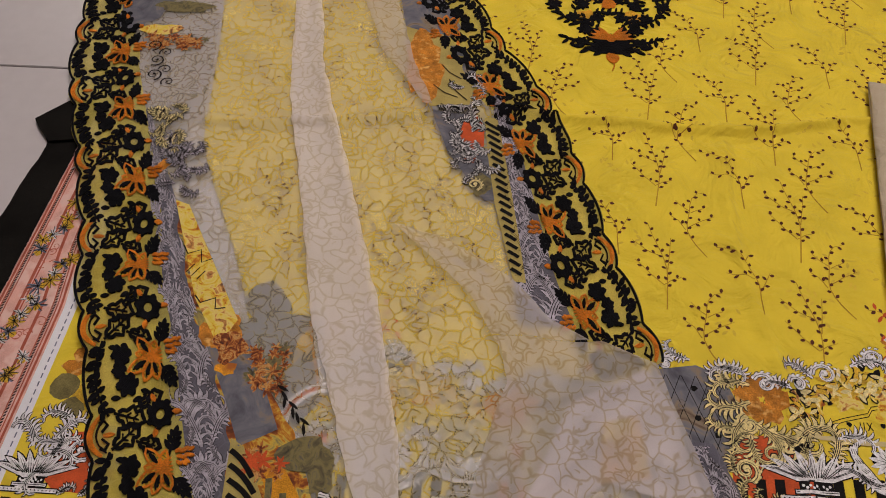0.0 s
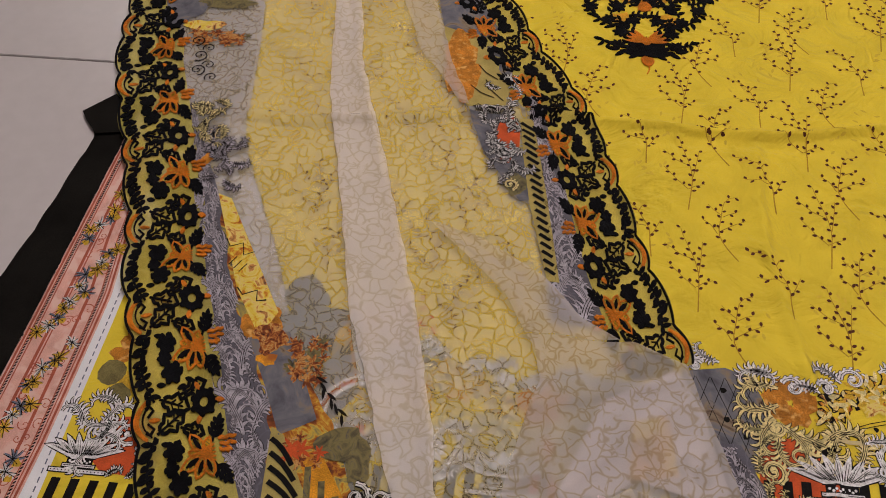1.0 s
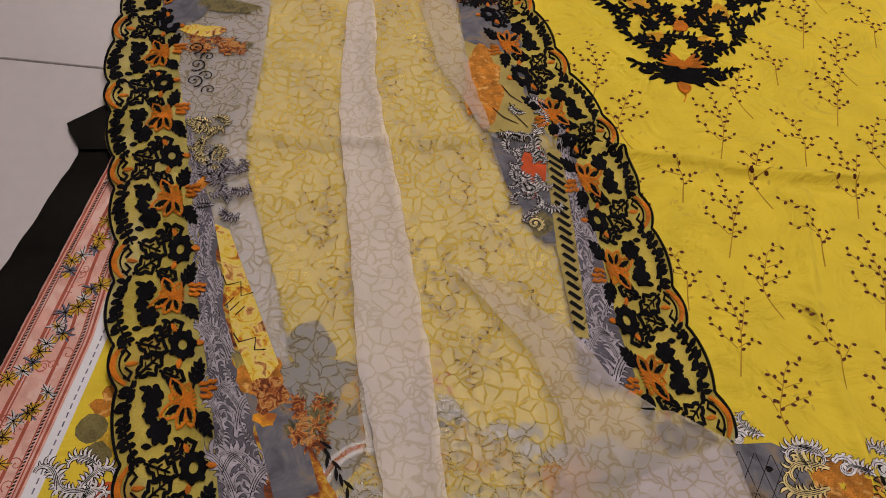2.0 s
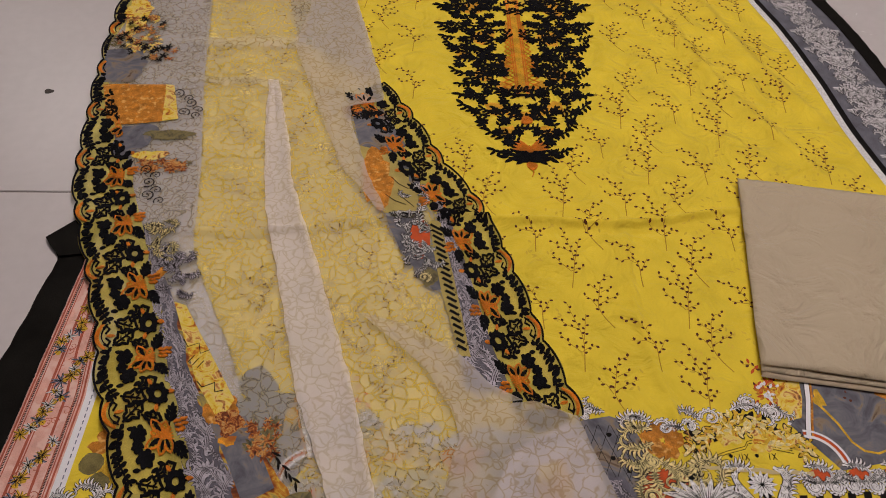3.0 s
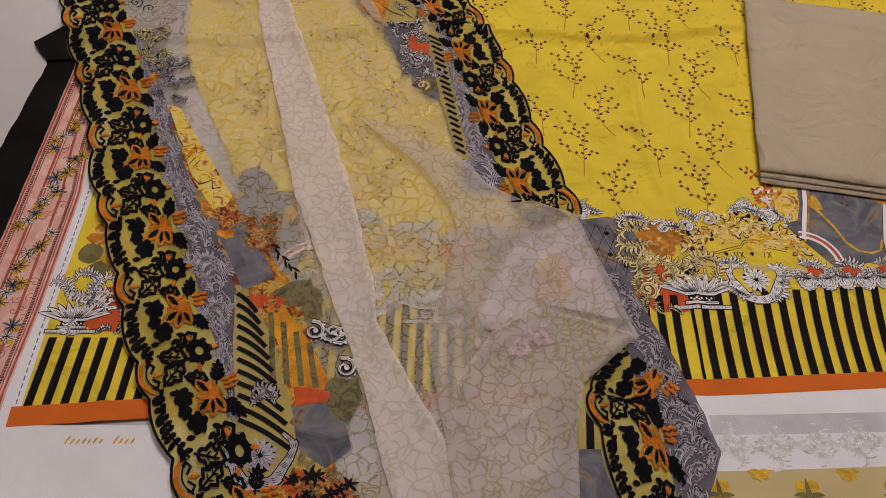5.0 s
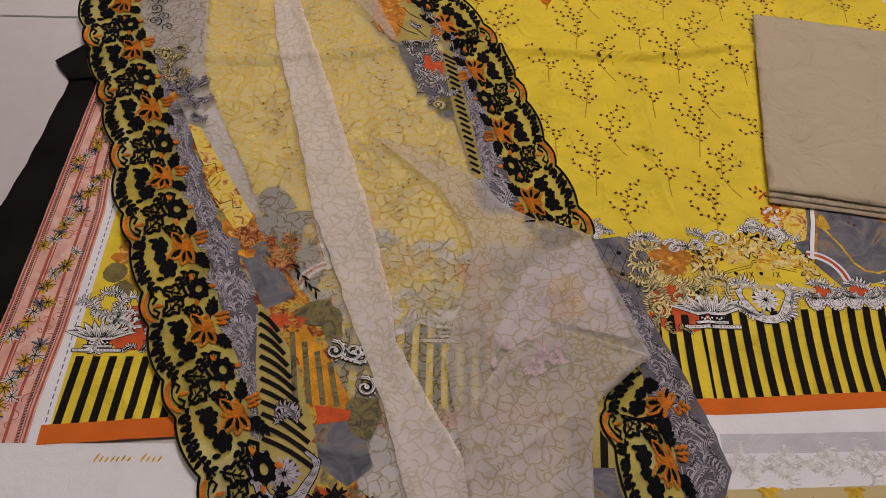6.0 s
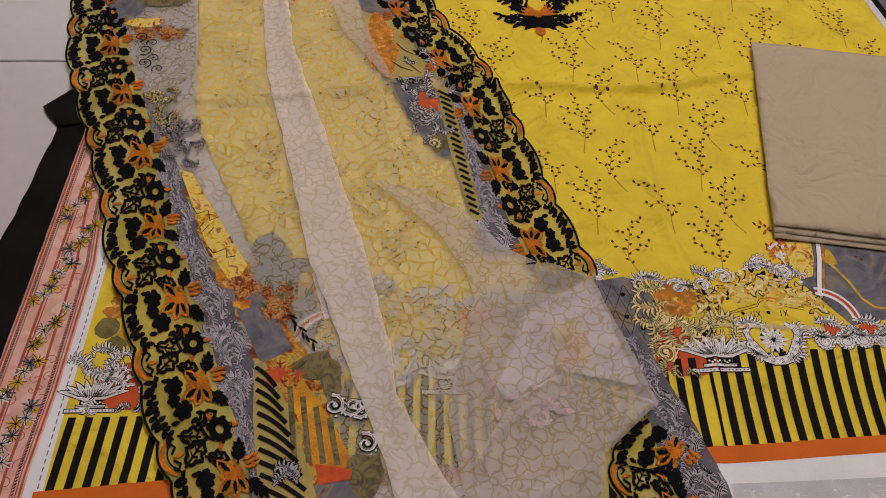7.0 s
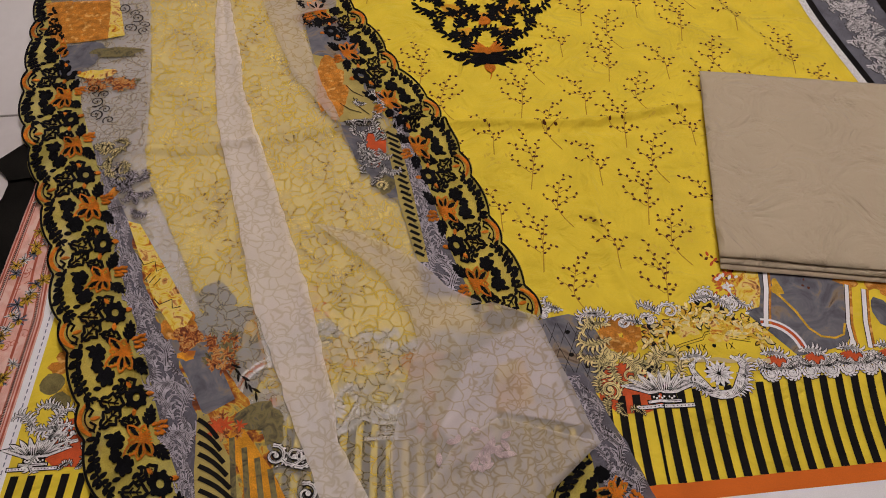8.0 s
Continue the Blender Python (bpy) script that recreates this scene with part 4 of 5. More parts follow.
def sx(d):
    f = curve([(-0.532 + d, -0.90), (-0.529 + d, -0.5), (-0.520 + d, -0.29), (-0.512 + d, -0.03)])
    return f


blk = curve([(-0.69, -0.90), (-0.665, -0.4), (-0.630, -0.192), (-0.616, -0.09), (-0.612, -0.06), (-0.634, -0.024), (-0.60, 0.005)])
pink_l = curve([(-0.625, -0.90), (-0.606, -0.5), (-0.592, -0.30), (-0.587, -0.20), (-0.578, -0.058), (-0.575, 0.005)])
pink_r = curve([(-0.550, -0.90), (-0.540, -0.5), (-0.532, -0.415), (-0.525, -0.264), (-0.530, -0.198), (-0.532, 0.005)])
top_y = 0.0
cloth("black_edge", blk, pink_l, -0.9, top_y, 14, 140, side_h, 0, BLACKCLOTH, side, "plain black edge", rag=0.002)
cloth("pink_border", pink_l, pink_r, -0.545, -0.055, 12, 90, side_h, 0, PINK, side, "pink floral border")
cloth("white_margin", pink_r, sx(0.006), -0.545, -0.055, 3, 90, side_h, 0, WHITE, side, "white margin", 0)
cloth("yellow_ground", sx(0.006), curve([(-0.38, -0.6), (-0.38, -0.32), (-0.47, -0.22), (-0.47, 0)]), -0.520, -0.055, 30, 90, side_h, 0, YELLOW, side, "yellow printed ground", 0)
cloth("white_end", curve([(-0.75, -0.9), (-0.66, -0.6), (-0.62, -0.537)]), -0.345, -0.9, -0.5352, 40, 60, side_h, 0.0030, WHITE, side, "plain white cloth end", 0)
rails, rope = Sheet(), Sheet()
ys = [-0.535 + 0.012 * k for k in range(41)]
for f, d, w in ((pink_l, 0.003, 0.0016), (pink_l, 0.006, 0.0008), (pink_l, 0.0105, 0.0008), (pink_r, -0.003, 0.0016), (pink_r, -0.0065, 0.0008), (pink_r, -0.011, 0.0008), (pink_l, 0.022, 0.0022), (pink_r, -0.021, 0.0022), (pink_l, 0.0255, 0.0010)):
    rails.mark()
    rails.stroke([(f(y) + d, y) for y in ys], w * 1.35)
for k in range(150):
    y = -0.535 + 0.0032 * k
    for f, d in ((pink_l, 0.0082), (pink_r, -0.0088)):
        rope.leaf(f(y) + d - 0.0015, y - 0.001, 0.8, 0.0034, 0.0016)
part("coral_line", rails, PINKRED, side, side_h, 0.0005, "coral border lines")
part("rope_print", rope, INK, side, side_h, 0.0008)
fy, fb, fp = Sheet(), Sheet(), Sheet()
rp = random.Random(15)
fk, fw = Sheet(), Sheet()
for k in range(9):
    y = -0.535 + 0.056 * k
    x = pink_l(y) + 0.014 + 0.014 * (k % 2)
    for j in range(6):
        cx, cy = x + j * 0.0050 + rp.uniform(-0.004, 0.004), y + j * 0.009 + rp.uniform(-0.004, 0.004)
        s = (fb, fy, fw)[(j + k) % 3]
        for sh in (s, fk):
            sh.mark()
        for q in range(9):
            a, ll = q * 0.7 + rp.uniform(-0.2, 0.2), rp.uniform(0.006, 0.011)
            s.leaf(cx, cy, a, ll, 0.0026)
            fk.stroke([(cx, cy), (cx + ll * math.cos(a + 0.12), cy + ll * math.sin(a + 0.12))], 0.0007)
        fy.mark()
        fy.blob(cx + rp.uniform(-0.005, 0.005), cy + rp.uniform(-0.006, 0.006), 0.0035, rp, 0.4, 8)
part("pale_blossom", fw, PALE, side, side_h, 0.0010, "pale blossoms")
part("blossom_line", fk, INK, side, side_h, 0.0014, "", kind="stuff")
for k in range(60):
    y = rp.uniform(-0.53, -0.06)
    x = rp.uniform(pink_l(y) + 0.024, pink_r(y) - 0.014)
    fp.spiral(x, y, rp.uniform(0, 6.28), rp.uniform(0.004, 0.008), 1.0, 0.0010, rp.choice((1, -1)))
part("pink_scroll", fp, PINKRED, side, side_h, 0.0004, "faint coral scrolls", kind="stuff")
part("yellow_blossom", fy, GOLD, side, side_h, 0.0010, "yellow blossoms")
part("blue_blossom", fb, BLUE, side, side_h, 0.0008, "blue-grey blossoms")
dash = Sheet()
for k in range(60):
    y = -0.53 + 0.008 * k
    dash.stroke([(sx(0.001)(y), y), (sx(0.001)(y + 0.005), y + 0.005)], 0.0012)
part("dash_line", dash, BLUE, side, side_h, 0.0006, "dashed seam line")
for k in range(10):
    x = -0.5175 + 0.0163 * k
    st = Sheet()
    for i in range(3):
        st.stroke([(x + 0.0026 * (i - 1) + 0.006 * q / 6, -0.517 + 0.073 * q / 6) for q in range(7)], 0.0026)
    part("stripe", st, INK, side, side_h, 0.0012)
band("hem_band", -0.531, -0.36, lambda x: -0.537 + 0.07 * (x + 0.53), lambda x: -0.517 + 0.07 * (x + 0.53), 40, 4, side_h, 0.0034, HEM, side, "plain orange hem band")
u, w, r, o, lem, ol = (Sheet() for _ in range(6))
for k in range(5):
    acanthus(u, w, rp.uniform(-0.508, -0.470), rp.uniform(-0.425, -0.375), rp.uniform(0, 6.28), 0.030, rp.choice((1, -1)), 0.003, 6)
capital(u, w, -0.497, -0.425, 0.030)
medallion(u, w, r, -0.462, -0.412, 0.028, -1)
acanthus(u, w, -0.505, -0.40, 1.9, 0.03, 1, 0.004, 6)
acanthus(u, w, -0.49, -0.395, 1.2, 0.03, -1, 0.004, 6)
acanthus(u, w, -0.48, -0.375, 2.6, 0.026, 1, 0.0035, 6)
for x, y, rr in ((-0.497, -0.345, 0.013), (-0.485, -0.365, 0.011)):
    ol.blob(x, y, rr, rp, 0.2, 12)
for k in range(6):
    o.blob(-0.495 + 0.005 * k, -0.325 + 0.012 * k, 0.010, rp, 0.3, 10)
    lem.blob(-0.478 + 0.003 * k, -0.355 + 0.006 * k, 0.011, rp, 0.3, 10)
part("lemon_print", lem, GOLD, side, side_h, 0.0005, "yellow fruit print")
part("leaf_print", ol, OLIVE, side, side_h, 0.0007, "olive leaf print")
part("rose", o, ROSE, side, side_h, 0.0006, "orange petal print")
part("medallion", r, RED, side, side_h, 0.0008, "vermilion medallion print")
part("scroll_shadow", u, INK, side, side_h, 0.0011)
part("white_scroll", w, PRINTW, side, side_h, 0.0014, "white capital and scroll print")
# gold maker's mark, drawn as plain strokes
mark = Sheet()
for x0, n in ((-0.475, 7), (-0.432, 4)):
    for k in range(n):
        mark.leaf(x0 + 0.0052 * k, -0.5535, 1.1, 0.006 + (0.004 if k == 0 else 0.001 * (k % 2)), 0.0020)
part("gold_mark", mark, GOLD, side, side_h, 0.0044, "small gold printed mark in plain strokes")
hook = Sheet()
hook.poly([(-0.636, -0.028), (-0.628, -0.040), (-0.610, -0.060), (-0.575, -0.055), (-0.575, 0.006), (-0.605, 0.004)])
part("turned_corner", hook, BLACKCLOTH, side, side_h, 0.004, "turned-up black corner", 0.002)

for pts in (((0.575, 0.50), (0.585, 0.512), (0.600, 0.508), (0.606, 0.52)), ((0.588, 0.46), (0.598, 0.464), (0.607, 0.455), (0.620, 0.458))):
    hair = Sheet()
    hair.stroke(pts, 0.0009)
    part("loose_thread", hair, PALE, shirt, shirt_h, 0.003, "pale loose thread at the raw edge")

# ---- sheer scarf laid over both pieces ----
scarf = thing("scarf", "sheer grey chiffon scarf with embroidered scalloped borders, loosely folded", "scarf")


def veil_h(x, y):
    """Height of the loose veil: long soft folds over what lies below."""
    fold = bumpy(x * 2.2, y * 0.5, 9, 0.0045, 4.4) + bumpy(x, y, 14, 0.0012, 6.1)
    cross = 0.004 * ridge(y - 0.405 - 0.10 * (x + 0.4), 0.012) + 0.003 * ridge(y - 0.275 + 0.03 * (x + 0.4), 0.008) + 0.0015 * ridge(y + 0.018, 0.008)
    base = shirt_h(x, y) if x > yel_l(y) else max(side_h(x, y), 0.003)
    return base + 0.0055 + max(fold, -0.003) + cross * (1 if -0.60 < x < -0.25 else 0.3)


def trail(pts, step=0.004, soft=9):
    """A smooth line through a few places, resampled at even steps, with its inward normals."""
    p = np.array(pts, float)
    d = np.concatenate([[0], np.cumsum(np.hypot(*np.diff(p, axis=0).T))])
    s = np.arange(0, d[-1], step)
    x, y = np.interp(s, d, p[:, 0]), np.interp(s, d, p[:, 1])
    k = np.ones(soft) / soft
    pad = soft // 2
    x = np.convolve(np.pad(x, pad, mode="reflect", reflect_type="odd"), k, "valid")
    y = np.convolve(np.pad(y, pad, mode="reflect", reflect_type="odd"), k, "valid")
    return s, x, y


def along(pts, inward):
    """place(u, s): s metres along the line, u metres to its inner side."""
    s, x, y = trail(pts)
    tx, ty = np.gradient(x, s), np.gradient(y, s)
    end = float(s[-1])

    def place(u, t):
        t = min(max(t, 0), end)
        a, b = float(np.interp(t, s, tx)), float(np.interp(t, s, ty))
        n = math.hypot(a, b)
        return float(np.interp(t, s, x)) + inward * b / n * u, float(np.interp(t, s, y)) - inward * a / n * u

    return place, end


PITCH, WIDE = 0.108, 0.088
LOBE = 0.042


def edge_u(s):
    """Scalloped outer edge: a small stitched lobe, then a longer leafy lobe."""
    q = s % PITCH
    if q < LOBE:
        return -0.007 * math.sin(math.pi * q / LOBE) ** 0.8
    return -0.0075 * math.sin(math.pi * (q - LOBE) / (PITCH - LOBE)) ** 0.7


def border(pts, inward, wide, first=0.0, off=0.0, shown=None):
    """An embroidered border; shown(y), if given, is how much of its width is not turned under."""
    place, end = along(pts, inward)
    seen = (lambda s: min(wide, shown(place(0, s)[1]))) if shown else (lambda s: wide)
    ground = Sheet()
    n = int(end / 0.004)
    for i in range(n + 1):
        s = end * i / n
        e = edge_u(s + first)
        ground.v += [(e + (seen(s) - e) * k / 8, s) for k in range(9)]
    ground.f = [[9 * i + k, 9 * i + k + 1, 9 * i + k + 10, 9 * i + k + 9] for i in range(n) for k in range(8)]
    g = part("border_ground", ground, BORDERG, scarf, veil_h, 0.0010 + off, "olive yellow sheer border ground", place=place)
    for p in g.data.polygons:
        p.use_smooth = True
    rng = random.Random(40)
    t = -(first % PITCH)
    while t < end - 0.01:
        q = lambda u, s: place(u * wide / WIDE, t + s)
        rim, arc, leaf, flower, petal, berry, rose, oaks = (Sheet() for _ in range(8))
        rim.stroke([(edge_u(PITCH * k / 30) + 0.001, PITCH * k / 30) for k in range(31)], 0.0027)
        # stitched lobe with a small curled flower inside
        lob = [(edge_u(LOBE * k / 12) + 0.0050 + 0.004 * (1 - math.sin(math.pi * k / 12)), LOBE * (0.06 + 0.88 * k / 12)) for k in range(13)]
        arc.stroke(lob, 0.0030, 0.0030, 0.0058)
        rim.mark()
        rim.stroke([(u + 0.0046 + 0.002 * math.sin(math.pi * k / 12), s * 0.9 + 0.002) for k, (u, s) in enumerate(lob)], 0.0015)
        for sd in (1, -1):
            rim.mark()
            rim.stroke([(0.010, LOBE / 2 + sd * 0.003), (0.016, LOBE / 2 + sd * 0.009), (0.012, LOBE / 2 + sd * 0.014), (0.008, LOBE / 2 + sd * 0.011)], 0.0020, 0.0036)
        arc.mark()
        arc.leaf(0.011, LOBE / 2, 0.1, 0.012, 0.0042)
        # vine with a leaf to either side along the long lobe
        vine = [(0.0170 - 0.012 * math.sin(math.pi * k / 12), LOBE - 0.004 + (PITCH - LOBE + 0.008) * k / 12) for k in range(13)]
        leaf.stroke(vine, 0.0024)
        for k in range(1, 12):
            u, s = vine[k]
            leaf.leaf(u, s, math.pi + (k - 6) * -0.10 - 0.45 + rng.uniform(-0.4, 0.4), rng.uniform(0.0080, 0.0125), rng.uniform(0.0048, 0.0064))
            leaf.leaf(u, s, (k - 6) * 0.10 - 0.5 + rng.uniform(-0.5, 0.5), rng.uniform(0.006, 0.011), 0.0050)
        # lobed leaves worked in outline
        for u0, s0, a, L in ((0.022, 0.034, -0.55, 0.030), (0.026, 0.004, 0.45, 0.030), (0.046, 0.036, 0.5, 0.022), (0.048, 0.000, -0.3, 0.024)):
            oaks.mark()
            ring = []
            for k in range(25):
                f = k / 24
                g = f if f <= 0.5 else 1 - f
                along_l = L * 2 * g
                half = L * 0.30 * math.sin(math.pi * min(1.0, 2 * g * 0.93 + 0.05)) * (1 + 0.28 * math.sin(2 * g * 19))
                half *= 1 if f <= 0.5 else -1
                ring.append((u0 + along_l * math.cos(a) - half * math.sin(a), s0 + along_l * math.sin(a) + half * math.cos(a)))
            oaks.stroke(ring, 0.0036)
            oaks.stroke([(u0 - 0.004 * math.cos(a), s0 - 0.004 * math.sin(a)), (u0 + L * 0.75 * math.cos(a), s0 + L * 0.75 * math.sin(a))], 0.0024, 0.0014)
            for f in (0.3, 0.55):
                for sd in (1, -1):
                    bu2, bs2 = u0 + L * f * math.cos(a), s0 + L * f * math.sin(a)
                    oaks.stroke([(bu2, bs2), (bu2 + L * 0.2 * math.cos(a + sd * 0.9), bs2 + L * 0.2 * math.sin(a + sd * 0.9))], 0.0016, 0.0010)
        # padded roses beside the flower
        for u, s, r in ((0.034, 0.056, 0.0100), (0.030, 0.071, 0.0070), (0.037, 0.086, 0.0105)):
            rose.mark()
            rose.blob(u, s, r * 0.8, rng, 0.15, 12)
            for k in range(6):
                rose.blob(u + r * 0.72 * math.cos(k * 1.047), s + r * 0.72 * math.sin(k * 1.047), r * 0.40, rng, 0.25, 8)
        # wreath-shaped rose with orange tips
        rose.mark()
        rose.stroke([(0.068 + 0.0082 * math.cos(0.35 * k), 0.014 + 0.0092 * math.sin(0.35 * k)) for k in range(19)], 0.0074)
        for k in range(7):
            rose.blob(0.068 + 0.0115 * math.cos(k * 0.9), 0.014 + 0.0125 * math.sin(k * 0.9), 0.0034, rng, 0.2, 7)
        for a, u, s in ((0.2, 0.080, 0.014), (2.0, 0.064, 0.027), (-2.0, 0.064, 0.001)):
            berry.mark()
            berry.leaf(u, s, a, 0.0095, 0.0052)
        # open flower: corded loop petals, dark wedges, stitched net
        cu0, cs0 = 0.064, 0.066
        for a, L, wd in ((-2.05, 0.025, 0.0105), (-1.25, 0.016, 0.008), (2.75, 0.027, 0.012), (2.05, 0.023, 0.010), (1.35, 0.022, 0.010), (3.5, 0.017, 0.008)):
            a += rng.uniform(-0.08, 0.08)
            ring = []
            for k in range(15):
                f = k / 14
                g = f * 2 if f <= 0.5 else 2 - f * 2
                half = wd / 2 * math.sin(math.pi * min(1, g * 0.9 + 0.06)) ** 0.8 * (1 if f <= 0.5 else -1)
                ring.append((cu0 + L * g * math.cos(a) - half * math.sin(a), cs0 + L * g * math.sin(a) + half * math.cos(a)))
            petal.mark()
            petal.stroke(ring, 0.0022)
            flower.mark()
            for k in range(4):
                f = 0.3 + 0.18 * k
                hw = wd * 0.40 * math.sin(math.pi * f)
                mu, ms = cu0 + L * f * math.cos(a), cs0 + L * f * math.sin(a)
                flower.stroke([(mu - hw * math.sin(a), ms + hw * math.cos(a)), (mu + hw * math.sin(a) + 0.003 * math.cos(a), ms - hw * math.cos(a) + 0.003 * math.sin(a))], 0.0012)
            if L > 0.02:
                rose.mark()
                rose.leaf(cu0 + L * 0.25 * math.cos(a), cs0 + L * 0.25 * math.sin(a), a, L * 0.55, wd * 0.42)
        petal.mark()
        for k in range(5):
            petal.leaf(cu0 - 0.001, cs0 + 0.002 * (k - 2), 0.15 * (k - 2), 0.012, 0.0028)
        # stitched berry at the inner edge and dark leaf twigs
        for k in range(11):
            berry.mark()
            berry.leaf(0.078 + 0.0038 * (k // 3) + 0.001 * (k % 2), cs0 - 0.011 + 0.0040 * (k % 3) + 0.0012 * (k // 3 % 2), 0.2 + 0.5 * (k % 3 - 1), 0.0068, 0.0034)
        for u0, s0, a in ((0.072, 0.056, -1.15), (0.072, 0.074, 1.05)):
            leaf.mark()
            leaf.stroke([(u0, s0), (u0 + 0.022 * math.cos(a), s0 + 0.022 * math.sin(a))], 0.0020)
            for k in range(3):
                for sd in (1, -1):
                    bu2, bs2 = u0 + (0.005 + 0.0065 * k) * math.cos(a), s0 + (0.005 + 0.0065 * k) * math.sin(a)
                    leaf.leaf(bu2, bs2, a + sd * 0.75, 0.0120 - 0.0018 * k, 0.0052)
            leaf.leaf(u0 + 0.020 * math.cos(a), s0 + 0.020 * math.sin(a), a, 0.0095, 0.0048)
        leaf.mark()
        for u0, s0, a in ((0.050, 0.094, 0.4), (0.058, 0.100, 1.8), (0.050, 0.100, 2.8), (0.022, 0.046, 0.3), (0.048, 0.046, -0.4), (0.020, 0.096, 0.1)):
            leaf.leaf(u0, s0, a, 0.0095, 0.0050)
        made = {}
        for nm, sh, mt, o2, th, lb in (("scallop_rim", rim, BLACK, 0.0030, 0.0016, "black corded scallop edge"), ("scallop_arc", arc, ORANGE, 0.0026, 0.0012, "orange satin-stitched scallop"), ("embroidered_leaf", leaf, BLACK, 0.0028, 0.0014, "black embroidered leaves"), ("outline_leaf", oaks, BLACK, 0.0028, 0.0014, "black outline-stitched lobed leaf"), ("flower", flower, AMBER, 0.0024, 0.0012, "amber embroidered flower"), ("petal", petal, ORANGE, 0.0031, 0.0010, "orange stitched petals"), ("rosette", rose, BLACK, 0.0034, 0.0020, "padded black rosettes"), ("berry", berry, ORANGE, 0.0034, 0.0016, "orange stitched berries")):
            keep = Sheet(False)
            ok = [-0.002 <= t + v[1] <= end + 0.002 and v[0] * wide / WIDE <= seen(t + v[1]) + 0.012 * (seen(t + v[1]) > 0.06) for v in sh.v]
            keep.v = sh.v
            good = [all(ok[i] for i in f) for f in sh.f]
            keep.f = [f for f, g2 in zip(sh.f, good) if g2]
            keep.marks = [sum(good[:m]) for m in sh.marks]
            if keep.f:
                made[nm] = part(nm, keep, mt, made.get({"petal": "flower"}.get(nm), scarf), veil_h, o2 + off, lb, th, q)
        t += PITCH
    return place, end


LEFT = [(-0.690, 0.90), (-0.668, 0.54), (-0.660, 0.387), (-0.648, 0.260), (-0.628, 0.10), (-0.615, 0.040), (-0.585, -0.035), (-0.532, -0.172), (-0.512, -0.248), (-0.472, -0.345), (-0.452, -0.405), (-0.428, -0.466), (-0.400, -0.524), (-0.374, -0.570), (-0.335, -0.68)]
border(LEFT, -1, 0.073, 0.098, 0.0, curve([(0.084, -0.1), (0.084, 0.02), (0.068, 0.09), (0.052, 0.17), (0.034, 0.25), (0.012, 0.30), (0.004, 0.36), (0.004, 0.40), (0.018, 0.47), (0.02, 0.9)]))
RIGHT = [(-0.218, 0.300), (-0.178, 0.231), (-0.128, 0.115), (-0.082, 0.045), (-0.048, -0.060), (-0.018, -0.175), (0.006, -0.255), (0.020, -0.292)]
border(RIGHT[::-1], -1, 0.066, 0.0, -0.0008)

# sheer ground and folded layers
out_l = curve([(p[0] + 0.004, p[1]) for p in LEFT[::-1]])
inn_l = curve([(-0.262, -0.68), (-0.311, -0.584), (-0.343, -0.490), (-0.366, -0.441), (-0.392, -0.375), (-0.413, -0.317), (-0.458, -0.198), (-0.505, -0.048), (-0.513, -0.01), (-0.535, 0.066), (-0.580, 0.174), (-0.600, 0.282), (-0.612, 0.40), (-0.625, 0.54), (-0.64, 0.9)])
band_r = curve([(-0.272, -0.68), (-0.302, -0.599), (-0.325, -0.524), (-0.335, -0.453), (-0.340, -0.388), (-0.355, -0.346), (-0.409, -0.247), (-0.452, -0.135), (-0.488, -0.06), (-0.512, -0.01)])
base_r = curve([(-0.025, -0.70), (-0.015, -0.50), (-0.02, -0.32), (-0.070, -0.25), (-0.075, -0.20), (-0.112, -0.06), (-0.145, 0.03), (-0.195, 0.18), (-0.213, 0.244), (-0.219, 0.301), (-0.272, 0.55), (-0.31, 0.9)])
cloth("veil", curve([(p[0] + (0.070 if p[1] < 0.1 else 0.012), p[1]) for p in LEFT[::-1]]), base_r, -0.68, 0.9, 110, 260, veil_h, 0, SHEER, scarf, "sheer grey chiffon with fine printed net", 0)

cloth("lilac_wash", lambda y: out_l(y) + 0.035, lambda y: min(yel_l(y) - 0.002, base_r(y)), -0.02, 0.9, 12, 150, lambda x, y: veil_h(x, y) - 0.0022, 0, LILACG, scarf, "lilac grey printed ground beneath the net", 0)
cloth("lilac_wash", -0.245, -0.105, -0.70, -0.500, 14, 20, lambda x, y: veil_h(x, y) - 0.0022, 0, LILACG, scarf, "lilac grey printed ground beneath the net", 0, rag=0.006)
cloth("lilac_wash", lambda y: max(base_r(y) - 0.115 * min(1, max(0, (y - 0.30) / 0.12)), yel_l(y)), base_r, 0.30, 0.9, 10, 80, lambda x, y: veil_h(x, y) - 0.0022, 0, LILACG, scarf, "lilac grey printed ground beneath the net", 0)

CREASES = (((-0.130, -0.575), (-0.015, -0.505), 0.0050, 0.007), ((-0.105, -0.480), (-0.040, -0.420), 0.0035, 0.006), ((0.050, -0.448), (-0.070, -0.520), 0.0050, 0.009), ((-0.225, -0.165), (-0.030, -0.330), 0.0050, 0.012), ((-0.090, -0.640), (-0.060, -0.500), 0.0035, 0.008), ((-0.130, -0.350), (0.000, -0.315), 0.0040, 0.005), ((-0.110, -0.430), (0.010, -0.330), 0.0035, 0.006))


def creased(x, y):
    """Raised folds in the loose corner, fading at both ends."""
    h = 0.0
    for (x0, y0), (x1, y1), a, w in CREASES:
        dx, dy = x1 - x0, y1 - y0
        n = math.hypot(dx, dy)
        s = ((x - x0) * dx + (y - y0) * dy) / n / n
        d = ((x - x0) * dy - (y - y0) * dx) / n
        if -0.1 < s < 1.1:
            h += a * ridge(d, w) * math.sin(math.pi * (s + 0.1) / 1.2)
    return h


